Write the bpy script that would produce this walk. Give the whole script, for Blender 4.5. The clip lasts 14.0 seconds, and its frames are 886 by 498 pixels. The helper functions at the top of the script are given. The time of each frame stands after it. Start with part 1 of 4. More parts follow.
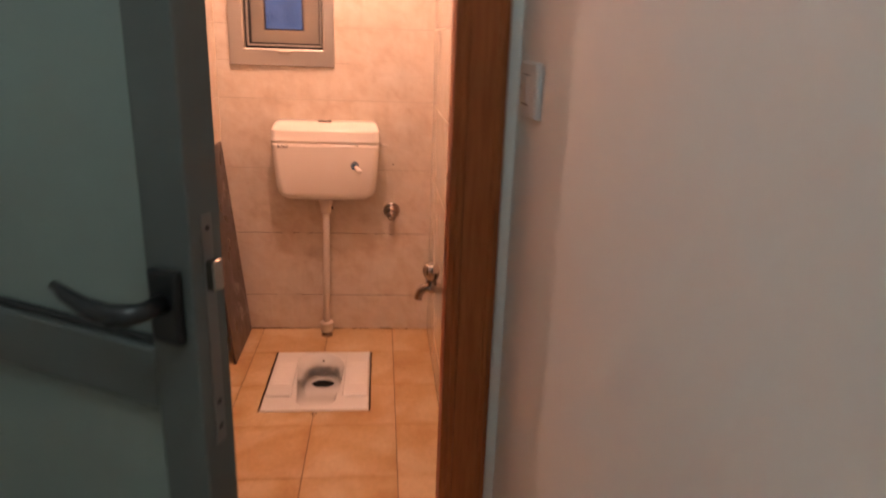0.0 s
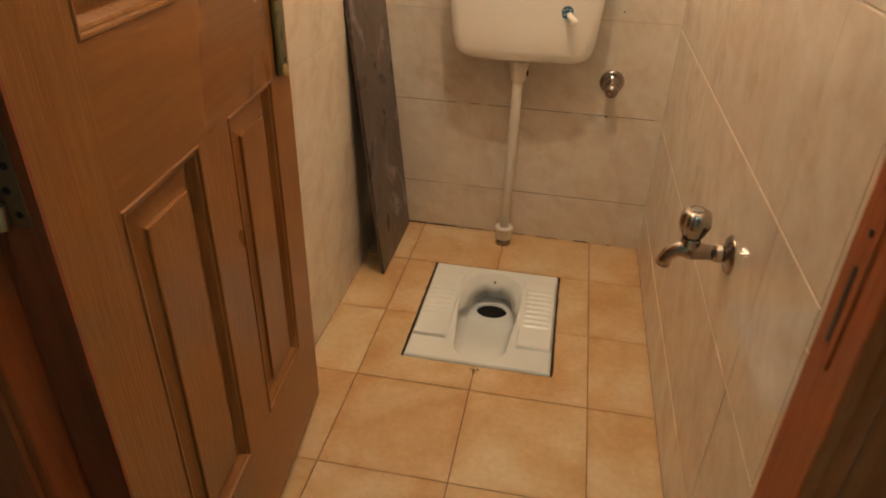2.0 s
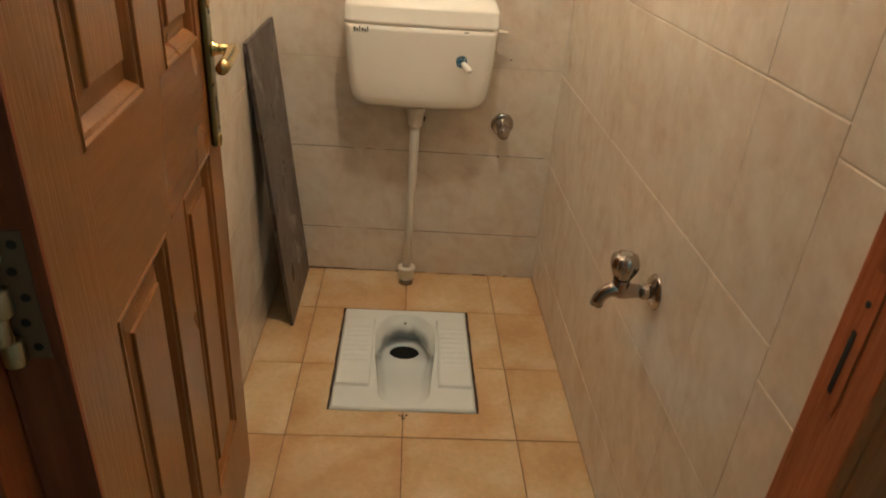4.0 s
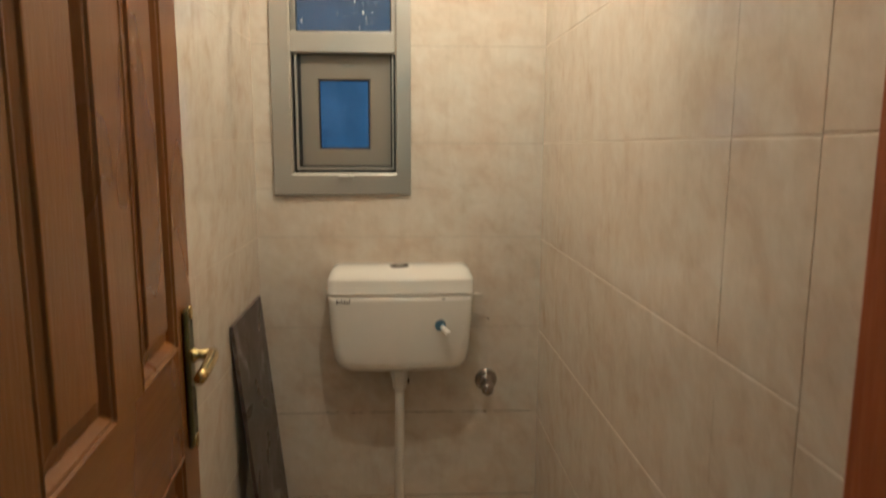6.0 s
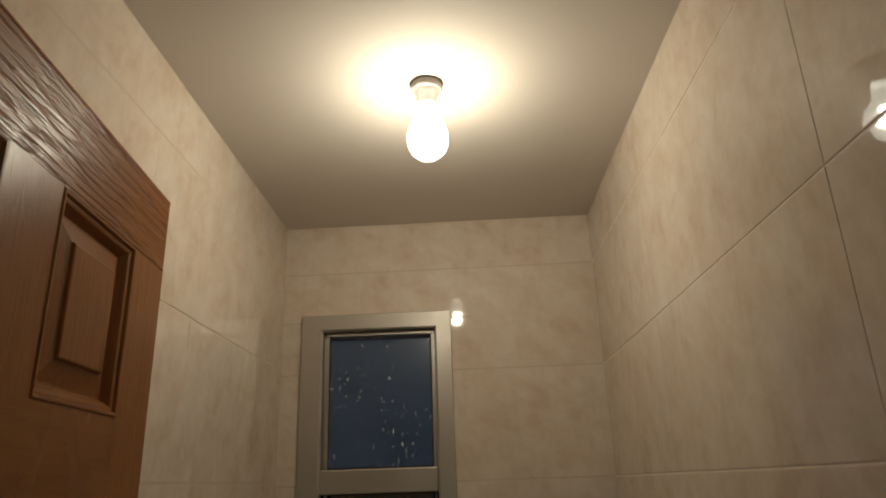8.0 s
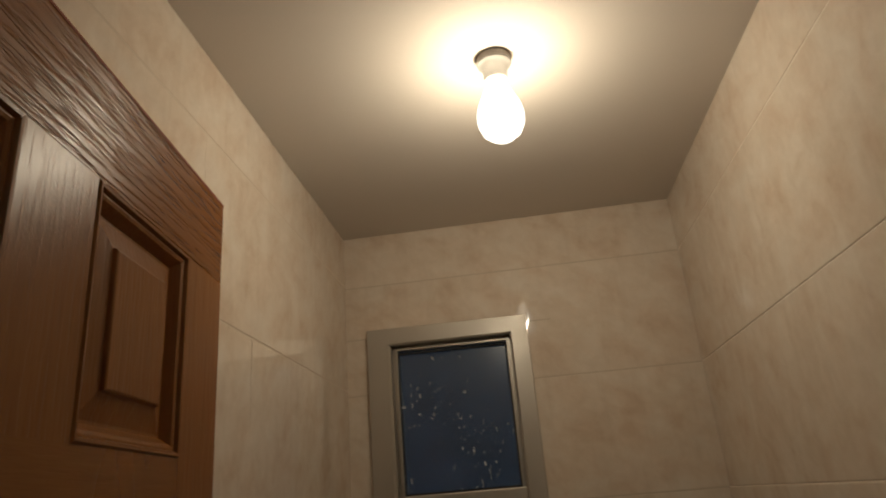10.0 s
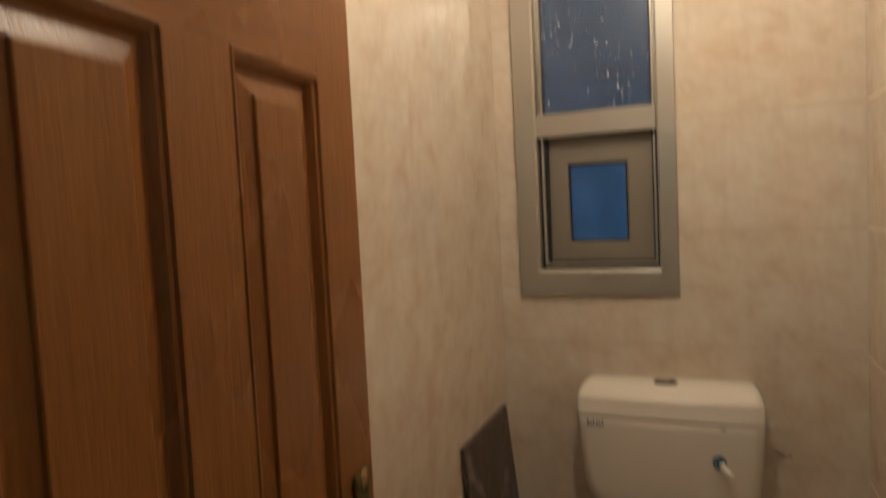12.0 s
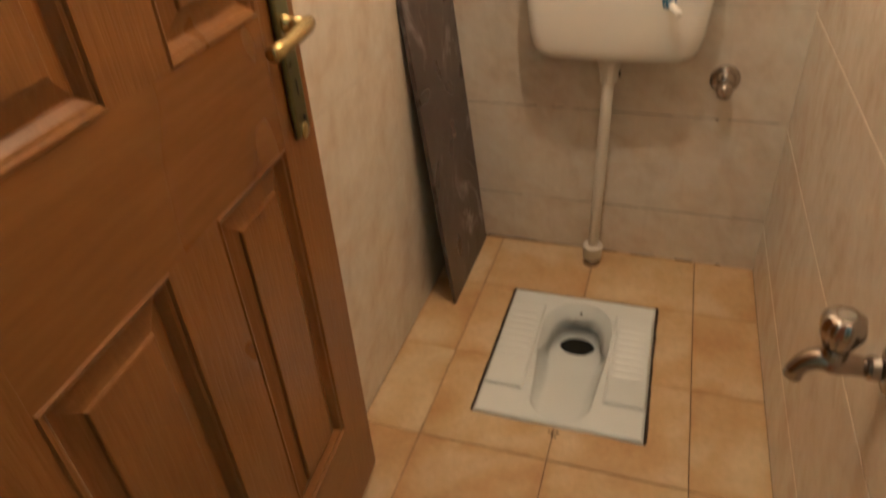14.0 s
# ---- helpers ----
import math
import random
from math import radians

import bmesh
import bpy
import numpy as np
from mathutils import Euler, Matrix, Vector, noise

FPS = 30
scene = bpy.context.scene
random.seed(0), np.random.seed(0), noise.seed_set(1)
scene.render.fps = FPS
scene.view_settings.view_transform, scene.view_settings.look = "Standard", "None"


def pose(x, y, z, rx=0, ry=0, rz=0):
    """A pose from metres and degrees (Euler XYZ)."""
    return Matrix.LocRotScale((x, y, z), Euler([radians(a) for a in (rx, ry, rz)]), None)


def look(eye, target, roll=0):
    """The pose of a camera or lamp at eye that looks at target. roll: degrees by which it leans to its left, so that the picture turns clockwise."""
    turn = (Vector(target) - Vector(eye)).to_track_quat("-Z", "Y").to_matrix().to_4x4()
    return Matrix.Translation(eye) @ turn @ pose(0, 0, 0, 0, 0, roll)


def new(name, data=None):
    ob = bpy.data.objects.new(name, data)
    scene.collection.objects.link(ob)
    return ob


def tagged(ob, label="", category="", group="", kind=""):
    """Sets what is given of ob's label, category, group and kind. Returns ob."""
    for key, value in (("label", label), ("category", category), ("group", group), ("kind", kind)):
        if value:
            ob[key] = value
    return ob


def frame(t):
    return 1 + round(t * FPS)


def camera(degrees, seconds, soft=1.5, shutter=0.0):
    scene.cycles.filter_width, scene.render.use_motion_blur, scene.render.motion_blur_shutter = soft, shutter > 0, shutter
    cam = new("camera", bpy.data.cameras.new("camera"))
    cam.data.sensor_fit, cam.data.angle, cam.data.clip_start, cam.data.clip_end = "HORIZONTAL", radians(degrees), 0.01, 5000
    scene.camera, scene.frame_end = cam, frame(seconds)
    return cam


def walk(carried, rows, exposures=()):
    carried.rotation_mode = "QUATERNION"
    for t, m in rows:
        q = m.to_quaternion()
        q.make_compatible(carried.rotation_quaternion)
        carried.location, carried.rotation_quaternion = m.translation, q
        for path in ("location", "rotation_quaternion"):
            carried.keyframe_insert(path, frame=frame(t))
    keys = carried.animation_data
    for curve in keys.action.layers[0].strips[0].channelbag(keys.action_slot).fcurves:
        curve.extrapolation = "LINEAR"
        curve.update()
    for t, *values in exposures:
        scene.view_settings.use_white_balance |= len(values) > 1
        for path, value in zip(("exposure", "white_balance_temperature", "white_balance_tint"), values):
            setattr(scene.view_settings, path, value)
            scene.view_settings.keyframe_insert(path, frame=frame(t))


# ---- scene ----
cam = camera(66.99, 14.0, 1.9, 0.5)
PATH = [
    (0, (0.247, -2.144, 1.335), (0.434, -0.242, 0.746), 2.0),
    (0.3, (0.228, -1.897, 1.311), (0.397, 0.021, 0.771), 5.2),
    (0.5, (0.231, -1.759, 1.297), (0.390, 0.148, 0.716), 4.4),
    (0.6, (0.238, -1.688, 1.293), (0.358, 0.217, 0.697), 3.9),
    (0.9, (0.256, -1.519, 1.274), (0.039, 0.341, 0.570), 1.5),
    (1, (0.217, -1.471, 1.251), (-0.061, 0.354, 0.482), 2.2),
    (1.5, (0.185, -1.362, 1.222), (-0.121, 0.357, 0.248), 2.1),
    (2, (0.156, -1.301, 1.208), (-0.146, 0.390, 0.184), 1.7),
    (2.5, (0.069, -1.269, 1.228), (-0.072, 0.478, 0.266), 1.3),
    (3, (-0.015, -1.285, 1.225), (0.005, 0.457, 0.244), 2.7),
    (3.2, (-0.019, -1.274, 1.226), (0.036, 0.470, 0.250), 3.2),
    (5.3, (-0.009, -1.375, 1.350), (0.157, 0.523, 0.739), 3.2),
    (5.5, (0.028, -1.365, 1.328), (0.152, 0.577, 0.866), 0.9),
    (6, (0.018, -1.311, 1.371), (0.139, 0.663, 1.069), 0.2),
    (6.5, (0.020, -1.196, 1.474), (0.166, 0.798, 1.493), -1.4),
    (7, (0.055, -1.136, 1.573), (0.082, 0.837, 1.895), -2.1),
    (7.5, (0.082, -1.092, 1.648), (0.046, 0.828, 2.207), -2.1),
    (7.7, (0.082, -1.074, 1.667), (0.035, 0.825, 2.292), -1.9),
    (9.8, (0.025, -0.930, 1.700), (-0.107, 0.928, 2.429), -4.5),
    (10, (0.003, -0.905, 1.705), (-0.169, 0.959, 2.409), -4.9),
    (10.5, (0.020, -0.932, 1.712), (-0.305, 0.884, 2.484), -5.2),
    (11, (0.116, -0.999, 1.681), (-0.556, 0.781, 2.297), -3.9),
    (11.5, (0.150, -1.014, 1.615), (-0.618, 0.797, 1.977), -4.4),
    (11.7, (0.153, -1.016, 1.572), (-0.626, 0.819, 1.740), -3.9),
    (12, (0.146, -1.012, 1.483), (-0.617, 0.832, 1.355), -2.8),
    (12.5, (0.145, -0.995, 1.410), (-0.547, 0.827, 0.958), -3.3),
    (13, (0.148, -0.975, 1.363), (-0.456, 0.804, 0.677), -3.3),
    (13.5, (0.140, -0.977, 1.311), (-0.510, 0.678, 0.397), -4.9),
    (13.7, (0.147, -0.977, 1.298), (-0.477, 0.647, 0.311), -3.9),
    (14, (0.151, -0.972, 1.261), (-0.418, 0.576, 0.129), -4.2),
]
EXPOSURES = [
    (0.0, 0.14, 7000, 58), (0.6, 0.02, 7050, 56), (1.0, -0.06, 7400, 48), (1.5, 0.2, 6200, 18), (2.2, 0.11, 5350, -2), (3.2, 0.02, 5000, -5),
    (5.5, -0.42, 4650, -8), (6.2, -0.97, 4550, -8), (6.5, -1.5, 4600, -8), (7.0, -1.97, 4700, -8), (7.5, -2.63, 4800, -7), (10.0, -3.28, 5150, -2), (10.5, -3.22, 5200, -1), (11.0, -3.0, 5250, 0),
    (11.4, -2.42, 5150, -1), (11.8, -1.7, 5100, -1), (12.3, -1.02, 5050, -1), (13.0, -0.5, 5000, 1), (13.5, -0.24, 5100, 1), (14.0, -0.08, 5150, 0)]
walk(cam, [(t, look(eye, target, roll)) for t, eye, target, roll in PATH], EXPOSURES)

# ---------- world, light ----------
world = bpy.data.worlds.new("dusk")
world.use_nodes = True
scene.world = world
bg = world.node_tree.nodes["Background"]
bg.inputs["Color"].default_value = (0.15, 0.25, 0.40, 1)
bg.inputs["Strength"].default_value = 0.75

BULB = (0.029, 0.109)
BULB_POWER = 2600.0
CORRIDOR_POWER = 54.0


# ---------- materials ----------
def nodes_of(name):
    m = bpy.data.materials.new(name)
    m.use_nodes = True
    t = m.node_tree
    return m, t, t.nodes["Principled BSDF"]


def add(t, kind, **values):
    n = t.nodes.new(kind)
    for k, v in values.items():
        n.inputs[k].default_value = v
    return n


def ramp(t, stops):
    r = t.nodes.new("ShaderNodeValToRGB")
    e = r.color_ramp.elements
    while len(e) < len(stops):
        e.new(0.5)
    for el, (p, c) in zip(e, stops):
        el.position, el.color = p, (*c, 1)
    return r


def coords(t, scale=(1, 1, 1), space="Object", shuffle=0.0, turn=(0, 0, 0)):
    """Texture coordinates, stretched by scale; shuffle moves them apart from object to object."""
    if space == "World":
        out = t.nodes.new("ShaderNodeNewGeometry").outputs["Position"]
    else:
        out = t.nodes.new("ShaderNodeTexCoord").outputs["Object"]
    m = t.nodes.new("ShaderNodeMapping")
    m.inputs["Scale"].default_value = scale
    if any(turn):
        first = t.nodes.new("ShaderNodeMapping")
        first.inputs["Rotation"].default_value = [radians(a) for a in turn]
        t.links.new(out, first.inputs["Vector"])
        out = first.outputs["Vector"]
    if shuffle:
        info = t.nodes.new("ShaderNodeObjectInfo")
        v = t.nodes.new("ShaderNodeVectorMath")
        v.operation = "MULTIPLY"
        v.inputs[1].default_value = (shuffle, shuffle * 1.7, shuffle * 2.3)
        t.links.new(info.outputs["Random"], v.inputs[0])
        w = t.nodes.new("ShaderNodeVectorMath")
        t.links.new(out, w.inputs[0])
        t.links.new(v.outputs[0], w.inputs[1])
        out = w.outputs[0]
    t.links.new(out, m.inputs["Vector"])
    return m.outputs["Vector"]


def noise_tex(t, vec, scale, detail=4.0, rough=0.55, distort=0.0):
    n = add(t, "ShaderNodeTexNoise", Scale=scale, Detail=detail, Roughness=rough, Distortion=distort)
    t.links.new(vec, n.inputs["Vector"])
    return n.outputs["Fac"]


def mix_col(t, fac, a, b, mode="MIX"):
    n = t.nodes.new("ShaderNodeMix")
    n.data_type, n.blend_type = "RGBA", mode
    for sock, v in ((n.inputs[0], fac), (n.inputs[6], a), (n.inputs[7], b)):
        if isinstance(v, (int, float)):
            sock.default_value = v
        elif isinstance(v, tuple):
            sock.default_value = (*v, 1)
        else:
            t.links.new(v, sock)
    return n.outputs[2]


def bump(t, p, height, strength, distance):
    b = add(t, "ShaderNodeBump", Strength=strength, Distance=distance)
    t.links.new(height, b.inputs["Height"])
    t.links.new(b.outputs["Normal"], p.inputs["Normal"])


def spread(t, fac, lo, hi):
    r = add(t, "ShaderNodeMapRange")
    r.inputs["From Min"].default_value, r.inputs["From Max"].default_value = 0.3, 0.7
    r.inputs["To Min"].default_value, r.inputs["To Max"].default_value = lo, hi
    t.links.new(fac, r.inputs["Value"])
    return r.outputs["Result"]


def plain(name, col, rough, metal=0.0, vary=0.06, grain=60.0, relief=0.0, spec=0.5):
    """A material of one colour with fine and coarse variation."""
    m, t, p = nodes_of(name)
    v = coords(t)
    f1, f2 = noise_tex(t, v, grain), noise_tex(t, v, grain / 9)
    a = tuple(c * (1 - vary) for c in col)
    b = tuple(min(1, c * (1 + vary)) for c in col)
    c1 = mix_col(t, f2, a, b)
    t.links.new(mix_col(t, f1, c1, col), p.inputs["Base Color"])
    t.links.new(spread(t, f2, max(0.02, rough * 0.75), min(1, rough * 1.25)), p.inputs["Roughness"])
    p.inputs["Metallic"].default_value = metal
    p.inputs["Specular IOR Level"].default_value = spec
    if relief:
        bump(t, p, f1, 0.4, relief)
    return m


def wall_tile_mat():
    m, t, p = nodes_of("marbled_wall_tile")
    v = coords(t, (1, 1, 0.6), "World", 0.0, (48, 42, 20))
    cloud = noise_tex(t, v, 13.0, 5, 0.55, 0.35)
    fine = noise_tex(t, v, 42.0, 6, 0.65, 0.4)
    smudge = noise_tex(t, coords(t, (1, 1, 0.45), "World", 0.0, (40, 48, 10)), 21.0, 4, 0.55, 0.7)
    broad = noise_tex(t, coords(t, (1, 1, 1), "World", 0.0), 4.0, 2)
    r = ramp(t, [(0.30, (0.660, 0.546, 0.432)), (0.46, (0.722, 0.632, 0.524)), (0.66, (0.758, 0.690, 0.595))])
    t.links.new(cloud, r.inputs["Fac"])
    rv = ramp(t, [(0.30, (0.92, 0.885, 0.845)), (0.43, (0.97, 0.957, 0.94)), (0.54, (1, 1, 1))])
    t.links.new(smudge, rv.inputs["Fac"])
    rb = ramp(t, [(0.38, (0, 0, 0)), (0.62, (1, 1, 1))])
    t.links.new(broad, rb.inputs["Fac"])
    c = mix_col(t, rb.outputs["Color"], r.outputs["Color"], mix_col(t, 1.0, r.outputs["Color"], rv.outputs["Color"], "MULTIPLY"))
    rf = ramp(t, [(0.3, (0.925, 0.915, 0.90)), (0.7, (1.03, 1.03, 1.03))])
    t.links.new(fine, rf.inputs["Fac"])
    c = mix_col(t, 0.8, c, rf.outputs["Color"], "MULTIPLY")
    streak = noise_tex(t, coords(t, (1, 1, 0.2), "World", 0.0), 24.0, 4, 0.6, 0.5)
    rk = ramp(t, [(0.32, (0.90, 0.875, 0.85)), (0.52, (1, 1, 1))])
    t.links.new(streak, rk.inputs["Fac"])
    c = mix_col(t, 0.5, c, rk.outputs["Color"], "MULTIPLY")
    info = t.nodes.new("ShaderNodeObjectInfo")
    tone = ramp(t, [(0.0, (0.982, 0.979, 0.976)), (1.0, (1.0, 1.0, 1.0))])
    t.links.new(info.outputs["Random"], tone.inputs["Fac"])
    c = mix_col(t, 1.0, c, tone.outputs["Color"], "MULTIPLY")
    t.links.new(c, p.inputs["Base Color"])
    t.links.new(spread(t, cloud, 0.012, 0.035), p.inputs["Roughness"])
    wave = noise_tex(t, coords(t, (1, 1, 0.35), "World", 3.0), 26.0, 2, 0.5)
    bump(t, p, wave, 0.12, 0.002)
    return m


def floor_tile_mat():
    m, t, p = nodes_of("ochre_floor_tile")
    v = coords(t, (1, 1, 1), "World", 7.0)
    cloud = noise_tex(t, v, 5.0, 4, 0.5, 0.3)
    fine = noise_tex(t, v, 60.0, 6, 0.7)
    r = ramp(t, [(0.28, (0.52, 0.325, 0.14)), (0.44, (0.595, 0.415, 0.212)), (0.62, (0.67, 0.53, 0.335))])
    t.links.new(cloud, r.inputs["Fac"])
    info = t.nodes.new("ShaderNodeObjectInfo")
    tone = ramp(t, [(0.0, (0.97, 0.90, 0.84)), (1.0, (1.02, 1.02, 1.02))])
    t.links.new(info.outputs["Random"], tone.inputs["Fac"])
    c = mix_col(t, 1.0, r.outputs["Color"], tone.outputs["Color"], "MULTIPLY")
    rf = ramp(t, [(0.3, (0.86, 0.84, 0.82)), (0.65, (1.04, 1.04, 1.04))])
    t.links.new(fine, rf.inputs["Fac"])
    c = mix_col(t, 0.8, c, rf.outputs["Color"], "MULTIPLY")
    # orange grime along the edges of each tile, broken up by noise
    gen = t.nodes.new("ShaderNodeTexCoord").outputs["Generated"]
    vm = t.nodes.new("ShaderNodeVectorMath")
    vm.inputs[1].default_value = (-0.5, -0.5, 0)
    t.links.new(gen, vm.inputs[0])
    va = t.nodes.new("ShaderNodeVectorMath")
    va.operation = "ABSOLUTE"
    t.links.new(vm.outputs[0], va.inputs[0])
    sep = t.nodes.new("ShaderNodeSeparateXYZ")
    t.links.new(va.outputs[0], sep.inputs[0])
    mx = t.nodes.new("ShaderNodeMath")
    mx.operation = "MAXIMUM"
    t.links.new(sep.outputs[0], mx.inputs[0])
    t.links.new(sep.outputs[1], mx.inputs[1])
    wob = t.nodes.new("ShaderNodeMath")
    wob.operation = "MULTIPLY_ADD"
    wob.inputs[1].default_value = 0.34
    t.links.new(noise_tex(t, v, 11.0, 5, 0.65, 0.4), wob.inputs[0])
    t.links.new(mx.outputs[0], wob.inputs[2])
    re = ramp(t, [(0.56, (1, 1, 1)), (0.66, (0.95, 0.89, 0.81)), (0.74, (0.80, 0.65, 0.50))])
    t.links.new(wob.outputs[0], re.inputs["Fac"])
    c = mix_col(t, 0.85, c, re.outputs["Color"], "MULTIPLY")
    spots = noise_tex(t, coords(t, (1, 1, 1), "World"), 90.0, 2)
    rs = ramp(t, [(0.0, (1, 1, 1)), (0.70, (1, 1, 1)), (0.74, (0.72, 0.64, 0.56))])
    t.links.new(spots, rs.inputs["Fac"])
    c = mix_col(t, 0.7, c, rs.outputs["Color"], "MULTIPLY")
    t.links.new(c, p.inputs["Base Color"])
    t.links.new(spread(t, cloud, 0.34, 0.5), p.inputs["Roughness"])
    bump(t, p, fine, 0.15, 0.0015)
    return m


def wood_mat(name, dark, mid, light, across, rough=0.32, relief=0.0002):
    """Stained wood. across: scale along each local axis, small along the grain."""
    m, t, p = nodes_of(name)
    v = coords(t, across, "Object")
    v.node.inputs["Location"].default_value = (0.371, 0.463, 0.247)
    grain = noise_tex(t, v, 1.0, 8, 0.62, 0.12)
    vp = coords(t, tuple(a * 3.6 for a in across), "Object")
    vp.node.inputs["Location"].default_value = (0.613, 0.427, 0.331)
    pores = noise_tex(t, vp, 1.0, 4, 0.7)
    broad = noise_tex(t, coords(t, (3, 3, 1.2), "Object"), 1.0, 3)
    r = ramp(t, [(0.33, dark), (0.5, mid), (0.7, light)])
    t.links.new(grain, r.inputs["Fac"])
    rb = ramp(t, [(0.3, (0.86, 0.83, 0.80)), (0.7, (1.06, 1.06, 1.06))])
    t.links.new(broad, rb.inputs["Fac"])
    c = mix_col(t, 0.9, r.outputs["Color"], rb.outputs["Color"], "MULTIPLY")
    rp = ramp(t, [(0.30, (0.84, 0.81, 0.78)), (0.56, (1, 1, 1))])
    t.links.new(pores, rp.inputs["Fac"])
    c = mix_col(t, 0.55, c, rp.outputs["Color"], "MULTIPLY")
    t.links.new(c, p.inputs["Base Color"])
    t.links.new(spread(t, broad, rough * 0.85, rough * 1.15), p.inputs["Roughness"])
    vr = coords(t, tuple(a * 2.3 for a in across), "Object")
    vr.node.inputs["Location"].default_value = (0.19, 0.57, 0.81)
    ridges = noise_tex(t, vr, 1.0, 2, 0.45, 0.06)
    rr = ramp(t, [(0.40, (0, 0, 0)), (0.50, (0.85, 0.85, 0.85)), (0.62, (1, 1, 1))])
    t.links.new(ridges, rr.inputs["Fac"])
    bump(t, p, mix_col(t, 0.12, rr.outputs["Color"], pores), 1.0, relief)
    p.inputs["Specular IOR Level"].default_value = 0.30
    return m


def slab_mat():
    m, t, p = nodes_of("dark_stone")
    v = coords(t)
    a, b = noise_tex(t, v, 4.0, 3, 0.6, 0.8), noise_tex(t, v, 40.0, 5, 0.7)
    r = ramp(t, [(0.3, (0.060, 0.040, 0.035)), (0.55, (0.072, 0.049, 0.043)), (0.75, (0.090, 0.063, 0.056))])
    t.links.new(b, r.inputs["Fac"])
    smear = noise_tex(t, coords(t, (1, 1, 0.7)), 6.0, 7, 0.66, 1.2)
    rs = ramp(t, [(0.55, (0, 0, 0)), (0.66, (1, 1, 1))])
    t.links.new(smear, rs.inputs["Fac"])
    rt = ramp(t, [(0.40, (0.1, 0.1, 0.1)), (0.52, (1, 1, 1))])
    t.links.new(a, rt.inputs["Fac"])
    f = mix_col(t, 1.0, rs.outputs["Color"], rt.outputs["Color"], "MULTIPLY")
    wisps = noise_tex(t, coords(t, (1, 1, 0.6)), 15.0, 6, 0.65, 0.8)
    rw = ramp(t, [(0.36, (0.3, 0.3, 0.3)), (0.6, (1, 1, 1))])
    t.links.new(wisps, rw.inputs["Fac"])
    f = mix_col(t, 1.0, f, rw.outputs["Color"], "MULTIPLY")
    c = mix_col(t, f, r.outputs["Color"], (0.38, 0.35, 0.33))
    t.links.new(c, p.inputs["Base Color"])
    t.links.new(spread(t, a, 0.22, 0.45), p.inputs["Roughness"])
    return m


def glass_mat(name, tint, rough, splashes=False):
    m, t, p = nodes_of(name)
    p.inputs["Transmission Weight"].default_value = 1.0
    p.inputs["Roughness"].default_value = rough
    p.inputs["IOR"].default_value = 1.45
    v = coords(t)
    n = noise_tex(t, v, 9.0, 4)
    lo, hi = tuple(c * 0.5 for c in tint), tuple(min(1, c * 1.4) for c in tint)
    t.links.new(mix_col(t, n, lo, hi), p.inputs["Base Color"])
    if splashes:
        d = noise_tex(t, coords(t, (1, 1, 0.5)), 105.0, 3, 0.5, 0.4)
        big = noise_tex(t, v, 6.0, 2)
        r = ramp(t, [(0.655, (0, 0, 0)), (0.70, (1, 1, 1))])
        t.links.new(d, r.inputs["Fac"])
        rb = ramp(t, [(0.40, (0, 0, 0)), (0.55, (1, 1, 1))])
        t.links.new(big, rb.inputs["Fac"])
        f = mix_col(t, 1.0, r.outputs["Color"], rb.outputs["Color"], "MULTIPLY")
        f = mix_col(t, 1.0, f, (0.05, 0.05, 0.05), "LIGHTEN")
        w = add(t, "ShaderNodeBsdfDiffuse", Color=(0.6, 0.62, 0.6, 1))
        mx = t.nodes.new("ShaderNodeMixShader")
        t.links.new(f, mx.inputs[0])
        t.links.new(p.outputs[0], mx.inputs[1])
        t.links.new(w.outputs[0], mx.inputs[2])
        t.links.new(mx.outputs[0], t.nodes["Material Output"].inputs["Surface"])
    return m


def glow_mat(name, col, strength):
    m, t, p = nodes_of(name)
    p.inputs["Base Color"].default_value = (0.9, 0.88, 0.82, 1)
    p.inputs["Emission Color"].default_value = (*col, 1)
    p.inputs["Emission Strength"].default_value = strength
    return m


M_TILE = wall_tile_mat()
M_FLOOR = floor_tile_mat()
M_GROUT = plain("pale_grout", (0.56, 0.48, 0.385), 0.85, vary=0.15, grain=120)
M_LITGROUT = plain("pale_lit_grout", (0.80, 0.73, 0.63), 0.8, vary=0.1, grain=120)
M_DARKGROUT = plain("dirty_grout", (0.075, 0.032, 0.014), 0.9, vary=0.5, grain=90)
M_CEIL = plain("ceiling_paint", (0.66, 0.605, 0.54), 0.9, vary=0.05, grain=70, relief=0.0008)
M_PLASTER = plain("corridor_paint", (0.70, 0.68, 0.66), 0.6, vary=0.04, grain=80, relief=0.0006)
M_WOOD = wood_mat("door_wood", (0.226, 0.092, 0.020), (0.250, 0.105, 0.024), (0.274, 0.119, 0.030), (110, 110, 8), 0.30, 0.00016)
M_WOODH = wood_mat("door_wood_rail", (0.226, 0.092, 0.020), (0.250, 0.105, 0.024), (0.274, 0.119, 0.030), (8, 110, 110), 0.28, 0.00008)
M_WOODTOP = wood_mat("door_wood_top_rail", (0.214, 0.082, 0.018), (0.244, 0.098, 0.023), (0.268, 0.112, 0.028), (5, 95, 95), 0.24, 0.0019)
M_FRAME = wood_mat("frame_wood", (0.34, 0.085, 0.022), (0.40, 0.110, 0.031), (0.45, 0.136, 0.040), (110, 110, 7), 0.5)
M_FRAMEH = wood_mat("frame_wood_head", (0.34, 0.085, 0.022), (0.40, 0.110, 0.031), (0.45, 0.136, 0.040), (7, 110, 110), 0.5)
M_EDGE = wood_mat("door_edge_wood", (0.20, 0.055, 0.022), (0.25, 0.072, 0.030), (0.29, 0.09, 0.038), (60, 60, 3), 0.6)
